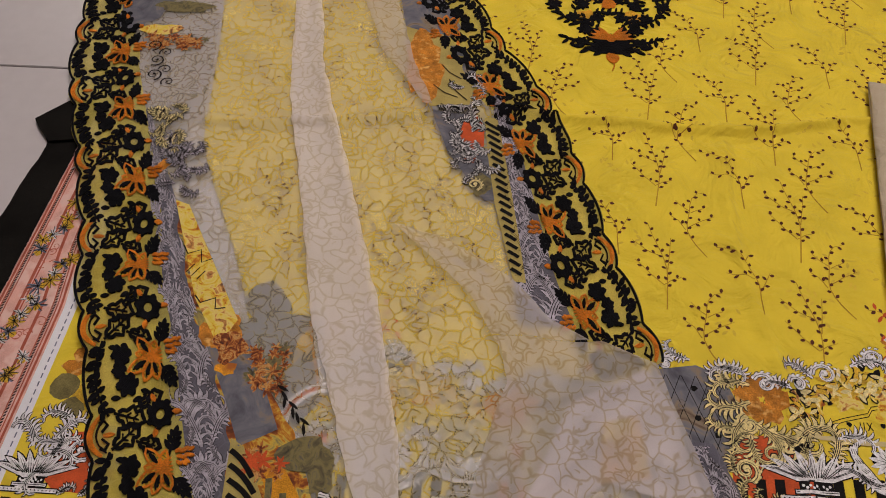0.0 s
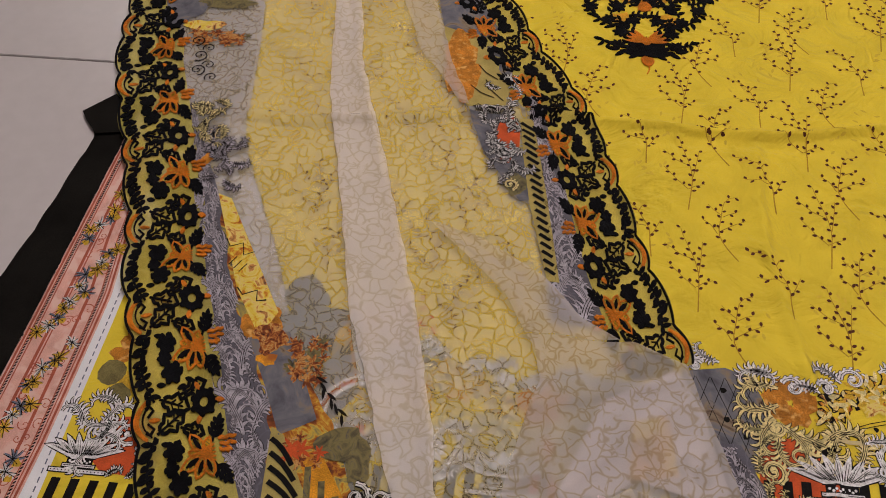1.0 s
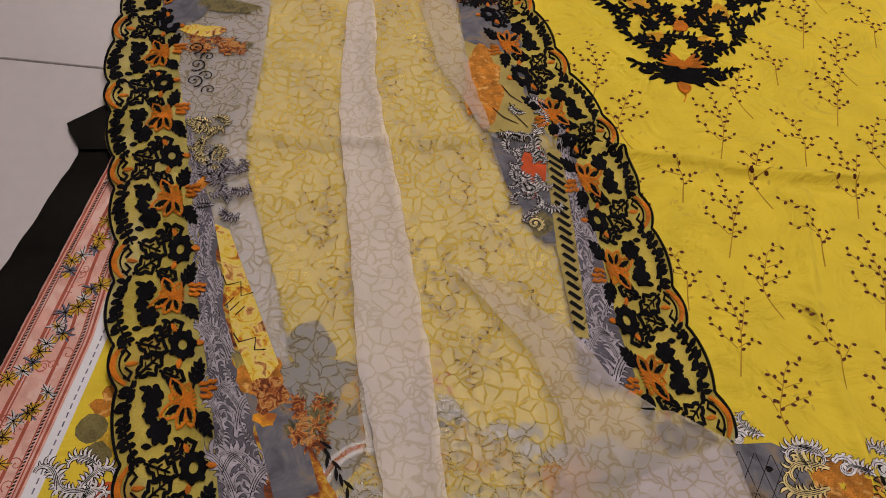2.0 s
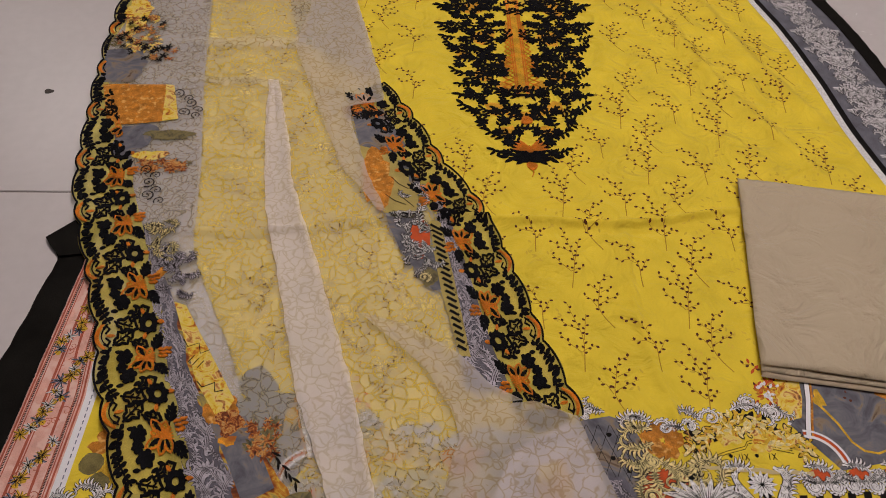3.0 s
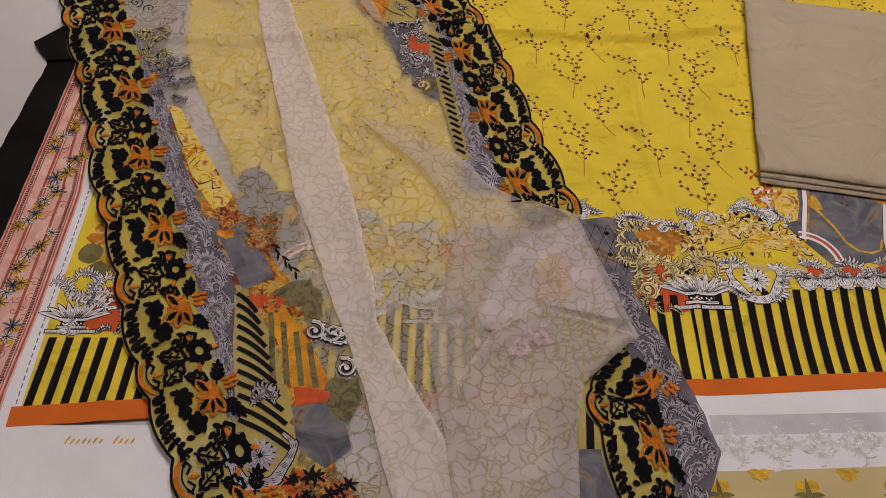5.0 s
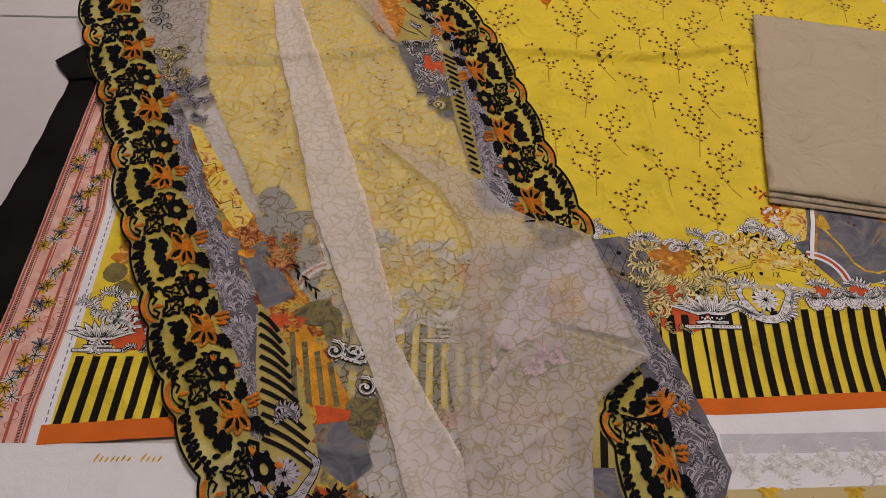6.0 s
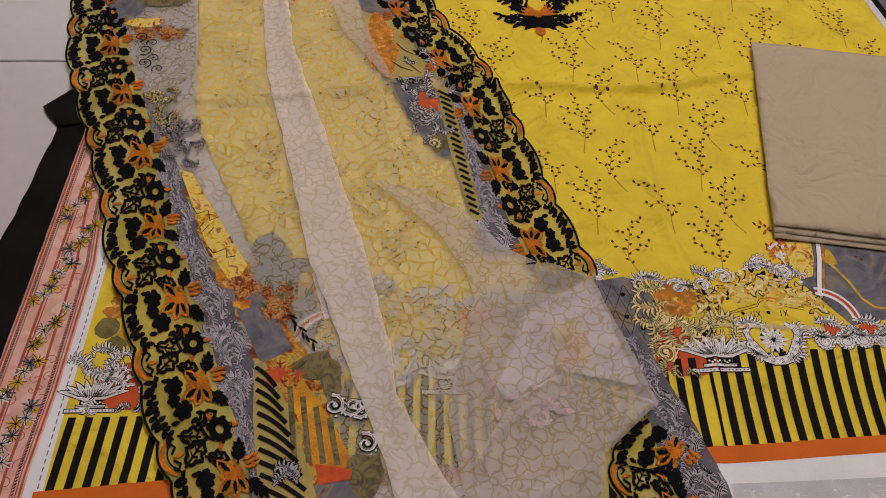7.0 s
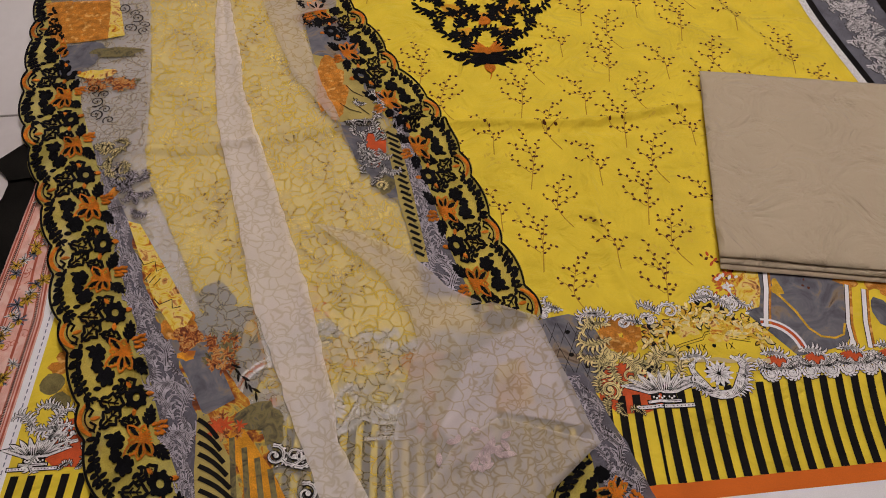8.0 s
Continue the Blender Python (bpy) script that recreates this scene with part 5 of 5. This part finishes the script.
def layer(name, lpts, rpts, lo, hi, lift, off, material, nx=40, ny=120, label="", edge=0.0025):
    l, r = curve(lpts), curve(rpts)

    def h(x, y):
        d = min(x - l(y), r(y) - x)
        return veil_h(x, y) + off + lift * ridge(d - 0.004, 0.008) + bumpy(x * 1.5, y, 22, 0.0014, 2.2) + (creased(x, y) if y < -0.15 and x > -0.24 else 0)

    return cloth(name, l, r, lo, hi, nx, ny, h, 0, material, scarf, label, 0, rag=edge)


layer("fold_strip", [(-0.16, -0.68), (-0.21, -0.50), (-0.248, -0.397), (-0.266, -0.34), (-0.295, -0.262), (-0.330, -0.108), (-0.360, 0.008), (-0.368, 0.06), (-0.379, 0.15), (-0.392, 0.30)],
      [(-0.09, -0.68), (-0.134, -0.553), (-0.198, -0.430), (-0.205, -0.378), (-0.236, -0.245), (-0.285, -0.08), (-0.310, -0.001), (-0.334, 0.08), (-0.346, 0.16), (-0.376, 0.30)], -0.68, 0.30, 0.003, 0.0015, SHEER2, 24, 220, "doubled fold of the chiffon")
layer("upper_fold", [(-0.212, 0.014), (-0.268, 0.102), (-0.323, 0.271), (-0.361, 0.392), (-0.345, 0.50), (-0.36, 0.90)],
      [(-0.203, 0.014), (-0.228, 0.08), (-0.258, 0.19), (-0.262, 0.232), (-0.213, 0.250), (-0.219, 0.301), (-0.272, 0.55), (-0.31, 0.9)], 0.014, 0.9, 0.004, 0.002, SHEER3, 24, 160, "folded-over upper edge of the chiffon")
layer("flap_tip", [(-0.122, -0.290), (-0.151, -0.236), (-0.228, -0.157)], [(-0.02, -0.290), (-0.08, -0.252), (-0.113, -0.215), (-0.178, -0.170), (-0.224, -0.157)], -0.275, -0.157, 0.003, 0.004, SHEER3, 24, 40, "soft start of the folded corner", 0.001)
layer("corner_flap", [(-0.12, -0.70), (-0.134, -0.553), (-0.150, -0.45), (-0.128, -0.36), (-0.116, -0.323), (-0.121, -0.292), (-0.151, -0.236), (-0.226, -0.159)],
      [(-0.025, -0.70), (-0.013, -0.548), (-0.001, -0.497), (0.058, -0.446), (0.024, -0.337), (0.012, -0.297), (-0.08, -0.252), (-0.113, -0.215), (-0.178, -0.172), (-0.222, -0.159)], -0.70, -0.276, 0.003, 0.004, SHEER3, 50, 140, "loose folded corner of the chiffon", 0.001)
layer("under_flap", [(-0.12, -0.70), (-0.132, -0.553), (-0.126, -0.502), (-0.085, -0.441), (-0.043, -0.416)],
      [(-0.027, -0.70), (-0.015, -0.548), (-0.003, -0.497), (0.055, -0.446), (-0.038, -0.416)], -0.70, -0.416, 0.004, 0.0065, SHEER3, 40, 90, "turned-back corner layer", 0.001)
for x0, x1, y0, k, w in ((-0.575, -0.285, 0.402, 0.12, 0.030), (-0.570, -0.330, 0.300, 0.05, 0.018)):
    lo = lambda x: y0 + k * (x + 0.43) + 0.010 * math.sin((x + 0.2) * 13) - w * 0.5 * math.sin(math.pi * (x - x0) / (x1 - x0))
    hi = lambda x: y0 + k * (x + 0.43) + 0.010 * math.sin((x + 0.2) * 13) + w * 0.5 * math.sin(math.pi * (x - x0) / (x1 - x0))
    band("gathered_fold", x0, x1, lo, hi, 40, 6, lambda x, y: veil_h(x, y) + 0.002, 0.0, SHEER, scarf, "gathered cross fold of chiffon")
fa, fb2, fg, fi = (Sheet() for _ in range(4))
rf = random.Random(101)
fg.poly([(-0.062, -0.335), (0.005, -0.300), (0.024, -0.337), (0.030, -0.372), (0.045, -0.425), (-0.035, -0.405), (-0.085, -0.438), (-0.098, -0.42)])
fb2.poly([(-0.036, -0.352), (-0.006, -0.346), (0.000, -0.400), (-0.040, -0.405)])
for k in range(26):
    fi.spiral(0.010 + rf.uniform(-0.06, 0.02), -0.365 + rf.uniform(-0.04, 0.04), rf.uniform(0, 6.28), rf.uniform(0.005, 0.010), 1.1, 0.0012, rf.choice((1, -1)))
for k in range(34):
    fa.leaf(-0.060 + rf.gauss(0, 0.016), -0.446 + rf.gauss(0, 0.010), rf.uniform(0, 6.28), rf.uniform(0.008, 0.016), 0.0065)
    fi.leaf(-0.055 + rf.gauss(0, 0.020), -0.446 + rf.gauss(0, 0.012), rf.uniform(0, 6.28), 0.009, 0.0016)
part("grey_print", fg, mat("pale_lilac_wash", (0.56, 0.50, 0.52), vary=0.2, scale=40), scarf, veil_h, 0.0016, "lilac grey print under the fold")
part("peach_print", fb2, mat("peach_wash", (0.66, 0.42, 0.26), vary=0.2, scale=50, stain=((0.60, 0.46, 0.20), 40, 0.5)), scarf, veil_h, 0.0022, "peach print under the fold")
part("flower_print", fa, mat("mauve_print", (0.46, 0.36, 0.37), vary=0.3, scale=120), scarf, lambda x, y: veil_h(x, y) + 0.0066, 0.0010, "mauve flower print on the turned corner", kind="stuff")
part("line_print", fi, mat("soft_grey_ink", (0.20, 0.18, 0.18), vary=0.3), scarf, veil_h, 0.0030, "grey line print under the fold", kind="stuff")

# grey scroll band beside the left border
cloth("grey_band", lambda y: inn_l(y) - 0.003, band_r, -0.68, -0.012, 10, 160, veil_h, 0.0008, BANDG, scarf, "slate grey printed band", 0)
for k in range(6):
    bu, bt = Sheet(), Sheet()
    wk = 0.058
    ornate(bu, bt, 0.110, wk, random.Random(60 + k), 0.0046, 0.055)
    y0 = -0.67 + 0.11 * k
    put = lambda u, s: (inn_l(y0 + s) + (band_r(y0 + s) - inn_l(y0 + s)) * min(max(u / wk, -0.02), 1.0), min(y0 + s, -0.014))
    o = part("scroll_outline", bu, INK, scarf, veil_h, 0.0012, place=put)
    part("scroll", bt, LILAC, scarf, veil_h, 0.0016, "lilac grey acanthus print", place=put)

# printed motifs inside the left border
mot_r = curve([(-0.215, -0.68), (-0.232, -0.600), (-0.238, -0.525), (-0.240, -0.502), (-0.272, -0.415), (-0.308, -0.353), (-0.356, -0.286), (-0.437, -0.144)])
cloth("painted_band", lambda y: band_r(y) - 0.002, mot_r, -0.68, -0.146, 10, 110, veil_h, 0.0009, RUST, scarf, "painted rust, gold and grey print", 0, rag=0.007)
rm = random.Random(90)
P = {k: Sheet() for k in ("slate", "rose", "olive", "peach", "gold", "ink", "cream", "red", "tan", "orange", "pale", "ash")}
KINDS = dict(slate=(SMOKE, 0.0010, "slate grey watercolour print"), tan=(mat("tan_stripe_ground", (0.42, 0.33, 0.10), vary=0.15, scale=40), 0.0011, "tan ground"), orange=(mat("amber_glaze", (0.62, 0.27, 0.015), vary=0.35, scale=40, stain=((0.40, 0.12, 0.02), 30, 0.55)), 0.0012, "glowing amber print"), rose=(ROSE, 0.0013, "orange painted print"), olive=(MOSS, 0.0014, "olive brown print"), gold=(SUNNY, 0.0015, "golden print"), peach=(SPECK, 0.0016, "rust and peach flower print"), red=(RED, 0.0017, "vermilion print"), ink=(INK, 0.0019, "black line print"), cream=(CREAM, 0.0022, "cream scroll print"), pale=(PALE, 0.0023, "pale scroll print"), ash=(LILAC, 0.0023, "ash grey scroll print"))


def patch(kind, x, y, rx, ry, wob=0.25, k=16, n=1):
    for _ in range(n):
        P[kind].mark()
        P[kind].blob(x + (rm.uniform(-rx, rx) * 0.5 if n > 1 else 0), y + (rm.uniform(-ry, ry) * 0.5 if n > 1 else 0), 1.0 if n == 1 else 0.6, rm, wob, k, rx, ry)


def line(kind, pts, w):
    P[kind].mark()
    P[kind].stroke(pts, w)


patch("gold", -0.632, 0.47, 0.018, 0.045)
patch("rose", -0.628, 0.50, 0.014, 0.025)
bouquet((P["olive"], P["peach"], P["gold"], P["ink"]), -0.608, 0.42, 0.030, 0.055, 46, rm)
patch("slate", -0.618, 0.335, 0.028, 0.040)
bouquet((P["olive"], P["peach"], P["ink"]), -0.575, 0.365, 0.025, 0.016, 20, rm)
P["rose"].mark()
P["rose"].poly([(-0.628, 0.282), (-0.545, 0.285), (-0.535, 0.200), (-0.600, 0.190)])
P["gold"].mark()
P["gold"].poly([(-0.545, 0.285), (-0.532, 0.282), (-0.512, 0.205), (-0.535, 0.200)])
patch("slate", -0.565, 0.168, 0.030, 0.026)
patch("slate", -0.575, 0.150, 0.020, 0.03)
patch("olive", -0.518, 0.170, 0.034, 0.011)
patch("gold", -0.535, 0.125, 0.024, 0.010)
bouquet((P["peach"], P["peach"], P["olive"]), -0.510, 0.105, 0.035, 0.012, 34, rm)
for x, y, a in ((-0.52, 0.255, 0.3), (-0.505, 0.235, -0.4), (-0.50, 0.215, 0.9), (-0.535, 0.085, 0.1), (-0.53, 0.06, -0.4), (-0.52, 0.035, 0.3)):
    P["ink"].spiral(x, y, a, 0.010, 1.4, 0.0020, 1)
    P["ink"].spiral(x + 0.010, y - 0.006, a + 2, 0.008, 1.2, 0.0017, -1)
for k in range(26):
    x, y = -0.498 + 0.050 * k / 26 + rm.uniform(-0.010, 0.012), -0.005 - 0.115 * k / 26 + rm.uniform(-0.012, 0.012)
    acanthus(P["ink"], P["cream" if k < 12 else "ash"], x, y, rm.uniform(0, 6.28), 0.020, rm.choice((1, -1)), 0.0030, 5)
patch("rose", -0.474, -0.085, 0.008, 0.012, n=4)
# golden panel beside the fold
P["gold"].mark()
P["gold"].poly([(-0.452, -0.135), (-0.437, -0.140), (-0.360, -0.272), (-0.372, -0.300), (-0.405, -0.250)])
line("ink", [(-0.430, -0.19), (-0.424, -0.20), (-0.412, -0.195), (-0.408, -0.21), (-0.398, -0.205)], 0.0012)
for k in range(3):
    line("ink", [(-0.420 + 0.006 * k, -0.222 - 0.004 * k), (-0.414 + 0.006 * k, -0.212 - 0.004 * k)], 0.0011)
line("ink", [(-0.405, -0.248), (-0.398, -0.256), (-0.385, -0.250), (-0.383, -0.262), (-0.374, -0.26)], 0.0014)
patch("rose", -0.372, -0.282, 0.020, 0.020, n=6)
patch("peach", -0.362, -0.300, 0.016, 0.016, n=5)
P["slate"].mark()
P["slate"].poly([(-0.385, -0.295), (-0.345, -0.292), (-0.305, -0.375), (-0.335, -0.392), (-0.355, -0.350)])
patch("orange", -0.360, -0.322, 0.010, 0.006)
bouquet((P["peach"], P["olive"], P["peach"]), -0.325, -0.318, 0.016, 0.020, 30, rm)
for k in range(8):
    P["ink"].leaf(-0.312 + 0.004 * k, -0.335 - 0.005 * k, -1.0 + rm.uniform(-0.6, 0.6), 0.012, 0.003)
# striped and amber panels
P["tan"].mark()
P["tan"].poly([(-0.342, -0.385), (-0.330, -0.392), (-0.298, -0.450), (-0.272, -0.530), (-0.300, -0.580), (-0.325, -0.524), (-0.337, -0.453)])
for k in range(12):
    t = k / 12
    xa, ya = -0.340 + 0.020 * t, -0.396 - 0.150 * t
    xb, yb = -0.318 + 0.054 * t, -0.418 - 0.160 * t
    line("ink", [(xa + (xb - xa) * q / 4, ya + (yb - ya) * q / 4 + 0.003 * math.sin(math.pi * q / 4)) for q in range(5)], 0.0046)
P["orange"].mark()
P["orange"].poly([(-0.316, -0.405), (-0.296, -0.405), (-0.262, -0.455), (-0.236, -0.505), (-0.275, -0.505), (-0.295, -0.45)])
for k in range(4):
    line("olive", [(-0.304 + 0.0135 * k + 0.010 * q / 6, -0.418 - 0.012 * k - (0.078 - 0.010 * k) * q / 6) for q in range(7)], 0.0056)
P["red"].mark()
P["red"].poly([(-0.275, -0.500), (-0.240, -0.506), (-0.242, -0.516), (-0.270, -0.520)])
bouquet((P["peach"], P["red"], P["peach"]), -0.310, -0.405, 0.015, 0.012, 18, rm)
patch("olive", -0.278, -0.398, 0.024, 0.016)
patch("olive", -0.262, -0.415, 0.010, 0.020)
patch("olive", -0.228, -0.510, 0.016, 0.024)
P["slate"].mark()
P["slate"].poly([(-0.275, -0.520), (-0.230, -0.515), (-0.218, -0.560), (-0.240, -0.580), (-0.268, -0.560)])
for x, y, a, h in ((-0.262, -0.430, 0.2, -1), (-0.240, -0.452, -0.6, 1), (-0.232, -0.470, 0.4, -1), (-0.252, -0.445, -1.2, 1)):
    scroll(P["ink"], P["pale"], x, y, a, 0.011, 1.3, 0.0035, h, 0.0013)
patch("tan", -0.300, -0.565, 0.034, 0.042, 0.12, 20)
roundel(P["ink"], P["ash"], -0.298, -0.568, 0.027, -1)
for x, y, a, h in ((-0.312, -0.520, 1.0, -1), (-0.290, -0.518, 2.0, 1), (-0.322, -0.600, 0.2, 1)):
    acanthus(P["ink"], P["ash"], x, y, a, 0.026, h, 0.003, 6, 0.0009)
bouquet((P["peach"], P["olive"], P["ink"], P["red"]), -0.245, -0.600, 0.028, 0.016, 40, rm)

# printed motifs inside the right border
for k in range(40):
    y = rm.uniform(-0.10, 0.14)
    x = -0.150 - (y + 0.10) * 0.20 + rm.uniform(-0.016, 0.012)
    if y < 0.03 or x > -0.175:
        acanthus(P["ink"], P["pale"], x, y, rm.uniform(0, 6.28), rm.uniform(0.012, 0.020), rm.choice((1, -1)), 0.0022, 5)
P["rose"].mark()
P["rose"].poly([(-0.640, 0.284), (-0.600, 0.288), (-0.590, 0.20), (-0.612, 0.192)])
P["slate"].mark()
P["slate"].poly([(-0.658, 0.375), (-0.620, 0.385), (-0.585, 0.345), (-0.600, 0.296), (-0.648, 0.290)])
bouquet((P["peach"], P["olive"], P["gold"], P["ink"]), -0.628, 0.43, 0.034, 0.050, 60, rm)
patch("gold", -0.635, 0.50, 0.022, 0.03, 0.4)
P["slate"].mark()
P["slate"].poly([(-0.262, 0.235), (-0.214, 0.235), (-0.178, 0.150), (-0.200, 0.128), (-0.245, 0.150)])
bouquet((P["peach"], P["peach"], P["olive"], P["ink"]), -0.240, 0.226, 0.026, 0.014, 30, rm)
P["tan"].mark()
P["tan"].poly([(-0.246, 0.150), (-0.200, 0.140), (-0.160, 0.045), (-0.165, 0.010), (-0.205, 0.010), (-0.232, 0.085)])
patch("rose", -0.222, 0.095, 0.017, 0.050, 0.3, 20)
patch("rose", -0.210, 0.060, 0.015, 0.034, 0.3, 20)
for x, y, a, L in ((-0.198, 0.085, -0.8, 0.034), (-0.205, 0.050, -0.6, 0.034), (-0.190, 0.118, -0.7, 0.028), (-0.188, 0.060, -1.0, 0.040), (-0.195, 0.020, -0.5, 0.030), (-0.172, 0.09, -1.2, 0.034)):
    P["slate"].leaf(x, y, a, L, 0.014)
    line("ink", [(x, y), (x + L * 0.5 * math.cos(a - 0.15), y + L * 0.5 * math.sin(a - 0.15)), (x + L * math.cos(a), y + L * math.sin(a))], 0.0012)
P["slate"].mark()
P["slate"].poly([(-0.205, 0.010), (-0.165, 0.010), (-0.140, -0.060), (-0.128, -0.115), (-0.142, -0.118), (-0.184, -0.050)])
patch("red", -0.158, -0.030, 0.013, 0.034, 0.15, 18)
for x, y, a in ((-0.160, -0.012, 1.4), (-0.155, -0.035, -1.3), (-0.16, -0.055, 1.8), (-0.165, 0.01, 0.8), (-0.15, -0.07, -0.6), (-0.150, 0.03, 1.5), (-0.15, 0.05, 1.9)):
    acanthus(P["ink"], P["pale"], x, y, a, 0.022, 1, 0.0026, 5)
patch("olive", -0.146, -0.095, 0.010, 0.016)
scroll(P["ink"], P["cream"], -0.150, -0.104, 0.4, 0.008, 1.3, 0.003, 1)
P["tan"].mark()
P["tan"].poly([(-0.146, 0.000), (-0.132, 0.000), (-0.116, -0.100), (-0.100, -0.215), (-0.112, -0.215), (-0.132, -0.120), (-0.140, -0.06)])
for k in range(20):
    t = k / 20
    line("ink", [(-0.145 + 0.032 * t, -0.006 - 0.205 * t), (-0.131 + 0.028 * t, -0.017 - 0.200 * t)], 0.0040)
for k, (sh) in P.items():
    mt, off, lb = KINDS[k]
    part(k + "_print", sh, mt, scarf, veil_h, 2 * off + (0.0008 if k in ("ink", "cream", "pale", "ash") else 0.0004), lb)

# grey scroll band beside the right border
rb_o = curve([(-0.045, -0.285), (-0.058, -0.25), (-0.073, -0.20), (-0.104, -0.06), (-0.118, 0.00), (-0.131, 0.045)])
rb_i = curve([(-0.100, -0.285), (-0.110, -0.235), (-0.112, -0.19), (-0.128, -0.06), (-0.136, 0.00), (-0.140, 0.045)])
cloth("grey_band", rb_i, rb_o, -0.258, 0.045, 8, 80, veil_h, 0.0012, BANDG, scarf, "slate grey printed band", 0)
bu, bt = Sheet(), Sheet()
ornate(bu, bt, 0.30, 0.05, random.Random(71), 0.0036, 0.060)
put = lambda u, s: (rb_i(-0.258 + s) + (rb_o(-0.258 + s) - rb_i(-0.258 + s)) * min(max(u / 0.05, 0), 1), -0.258 + min(max(s, 0), 0.30))
part("scroll_outline", bu, INK, scarf, veil_h, 0.0018, place=put)
part("scroll", bt, LILAC, scarf, veil_h, 0.0022, "lilac grey acanthus print", place=put)

# the border end that comes out under the loose corner
tail_o = curve([(0.085, -0.72), (0.100, -0.60), (0.118, -0.562), (0.104, -0.503), (0.090, -0.456), (0.060, -0.380), (0.045, -0.340), (0.028, -0.30)])
tail_i = curve([(0.052, -0.72), (0.070, -0.60), (0.068, -0.545), (0.052, -0.500), (0.045, -0.450), (0.030, -0.380), (0.022, -0.340), (0.010, -0.30)])
tail_h = lambda x, y: shirt_h(x, y) + 0.004 + 0.002 * ridge(x - tail_o(y) + 0.008, 0.008)
cloth("grey_band", tail_i, tail_o, -0.72, -0.365, 10, 100, tail_h, 0, BANDG, scarf, "slate grey printed band end", 0, rag=0.003)
bu, bt = Sheet(), Sheet()
ornate(bu, bt, 0.34, 0.05, random.Random(72), 0.0036, 0.042)
put = lambda u, s: (tail_i(-0.72 + s) + (tail_o(-0.72 + s) - tail_i(-0.72 + s)) * min(max(u / 0.05, 0.04), 0.96), -0.72 + min(s, 0.352))
part("scroll_outline", bu, INK, scarf, tail_h, 0.0006, place=put)
part("scroll", bt, LILAC, scarf, tail_h, 0.0010, "lilac grey acanthus print", place=put)
cloth("tan_patch", -0.045, 0.03, -0.60, -0.49, 8, 12, lambda x, y: shirt_h(x, y) + 0.003, 0, KINDS["tan"][0], scarf, "striped tan patch", 0)
cloth("slate_patch", -0.045, 0.04, -0.72, -0.56, 8, 12, lambda x, y: shirt_h(x, y) + 0.0036, 0, SMOKE, scarf, "slate printed patch", 0)
for k in range(4):
    st = Sheet()
    st.stroke([(-0.032 + 0.015 * k, -0.565), (-0.026 + 0.015 * k, -0.505)], 0.0074)
    part("stripe", st, INK, scarf, lambda x, y: shirt_h(x, y) + 0.003, 0.0008)
veil_keep = veil_h
veil_h = lambda x, y: shirt_h(x, y) + 0.0035
border([(0.040, -0.455), (0.000, -0.505), (0.010, -0.535), (0.018, -0.58), (0.022, -0.70)], -1, 0.062, 0.05)
veil_h = veil_keep

# ---- folded trouser cloth ----
pack = thing("folded_cloth", "folded plain beige trouser cloth lying on the yellow shirt piece", "fabric")
pm = pose(0.2815, 0.080, 0, 0, 0, -9.3)


def slab(name, x0, x1, y0, y1, z0, z1, seed, parent, material, label=""):
    """One folded thickness: a soft slab with rolled edges and slight waves."""
    nx, ny, rad = 60, 46, 0.006
    bm = bmesh.new()
    rows = []
    for side in (1, 0):
        grid = []
        for j in range(ny + 1):
            r = []
            for i in range(nx + 1):
                x, y = x0 + (x1 - x0) * i / nx, y0 + (y1 - y0) * j / ny
                x += 0.0016 * noise.noise((y * 14, seed, 0)) * (1 if i < 4 else 0)
                y += 0.0022 * noise.noise((x * 10, seed + 5, 0))
                d = min(x - x0, x1 - x, y - y0, y1 - y)
                roll = min(max(d, 0) / rad, 1)
                mid = (z0 + z1) / 2
                half = (z1 - z0) / 2 * math.sqrt(max(0.02, 1 - (1 - roll) ** 2))
                wave = 0.0022 * ridge(x - 0.016 - 0.03 * y, 0.006) - 0.0016 * ridge(y + 0.16 - 0.02 * x, 0.004) + 0.0046 * noise.noise((x * 7, y * 7, seed)) + 0.0012 * noise.noise((x * 22, y * 16, seed)) + 0.0030 * ridge(y + 0.028 + 0.05 * x, 0.005) - 0.0016 * ridge(y + 0.038 + 0.05 * x, 0.004)
                z = mid + (half + wave * roll * (z1 / 0.022) if side else -half)
                r.append(bm.verts.new(pm @ Vector((x, y, z))))
            grid.append(r)
        rows.append(grid)
    for side, grid in enumerate(rows):
        for j in range(ny):
            for i in range(nx):
                q = [grid[j][i], grid[j][i + 1], grid[j + 1][i + 1], grid[j + 1][i]]
                bm.faces.new(q if side == 0 else q[::-1])
    t, b = rows
    ring = lambda g: g[0][:] + [g[j][nx] for j in range(1, ny + 1)] + g[ny][nx - 1 :: -1] + [g[j][0] for j in range(ny - 1, 0, -1)]
    rt, rb = ring(t), ring(b)
    for i in range(len(rt)):
        k = (i + 1) % len(rt)
        bm.faces.new([rb[i], rb[k], rt[k], rt[i]])
    me = bpy.data.meshes.new(name)
    bm.to_mesh(me)
    bm.free()
    for p in me.polygons:
        p.use_smooth = True
    me.materials.append(material)
    ob = new(name, me)
    ob.parent = parent
    return tagged(ob, label)


slab("bottom_fold", 0.003, 0.44, -0.324, 0.000, 0.0058, 0.0090, 3.0, pack, BEIGE_EDGE)
slab("middle_fold", 0.001, 0.44, -0.318, 0.001, 0.0088, 0.0122, 5.0, pack, BEIGE)
slab("top_fold", 0.000, 0.442, -0.312, 0.002, 0.0120, 0.0172, 8.0, pack, BEIGE, "smooth upper fold")
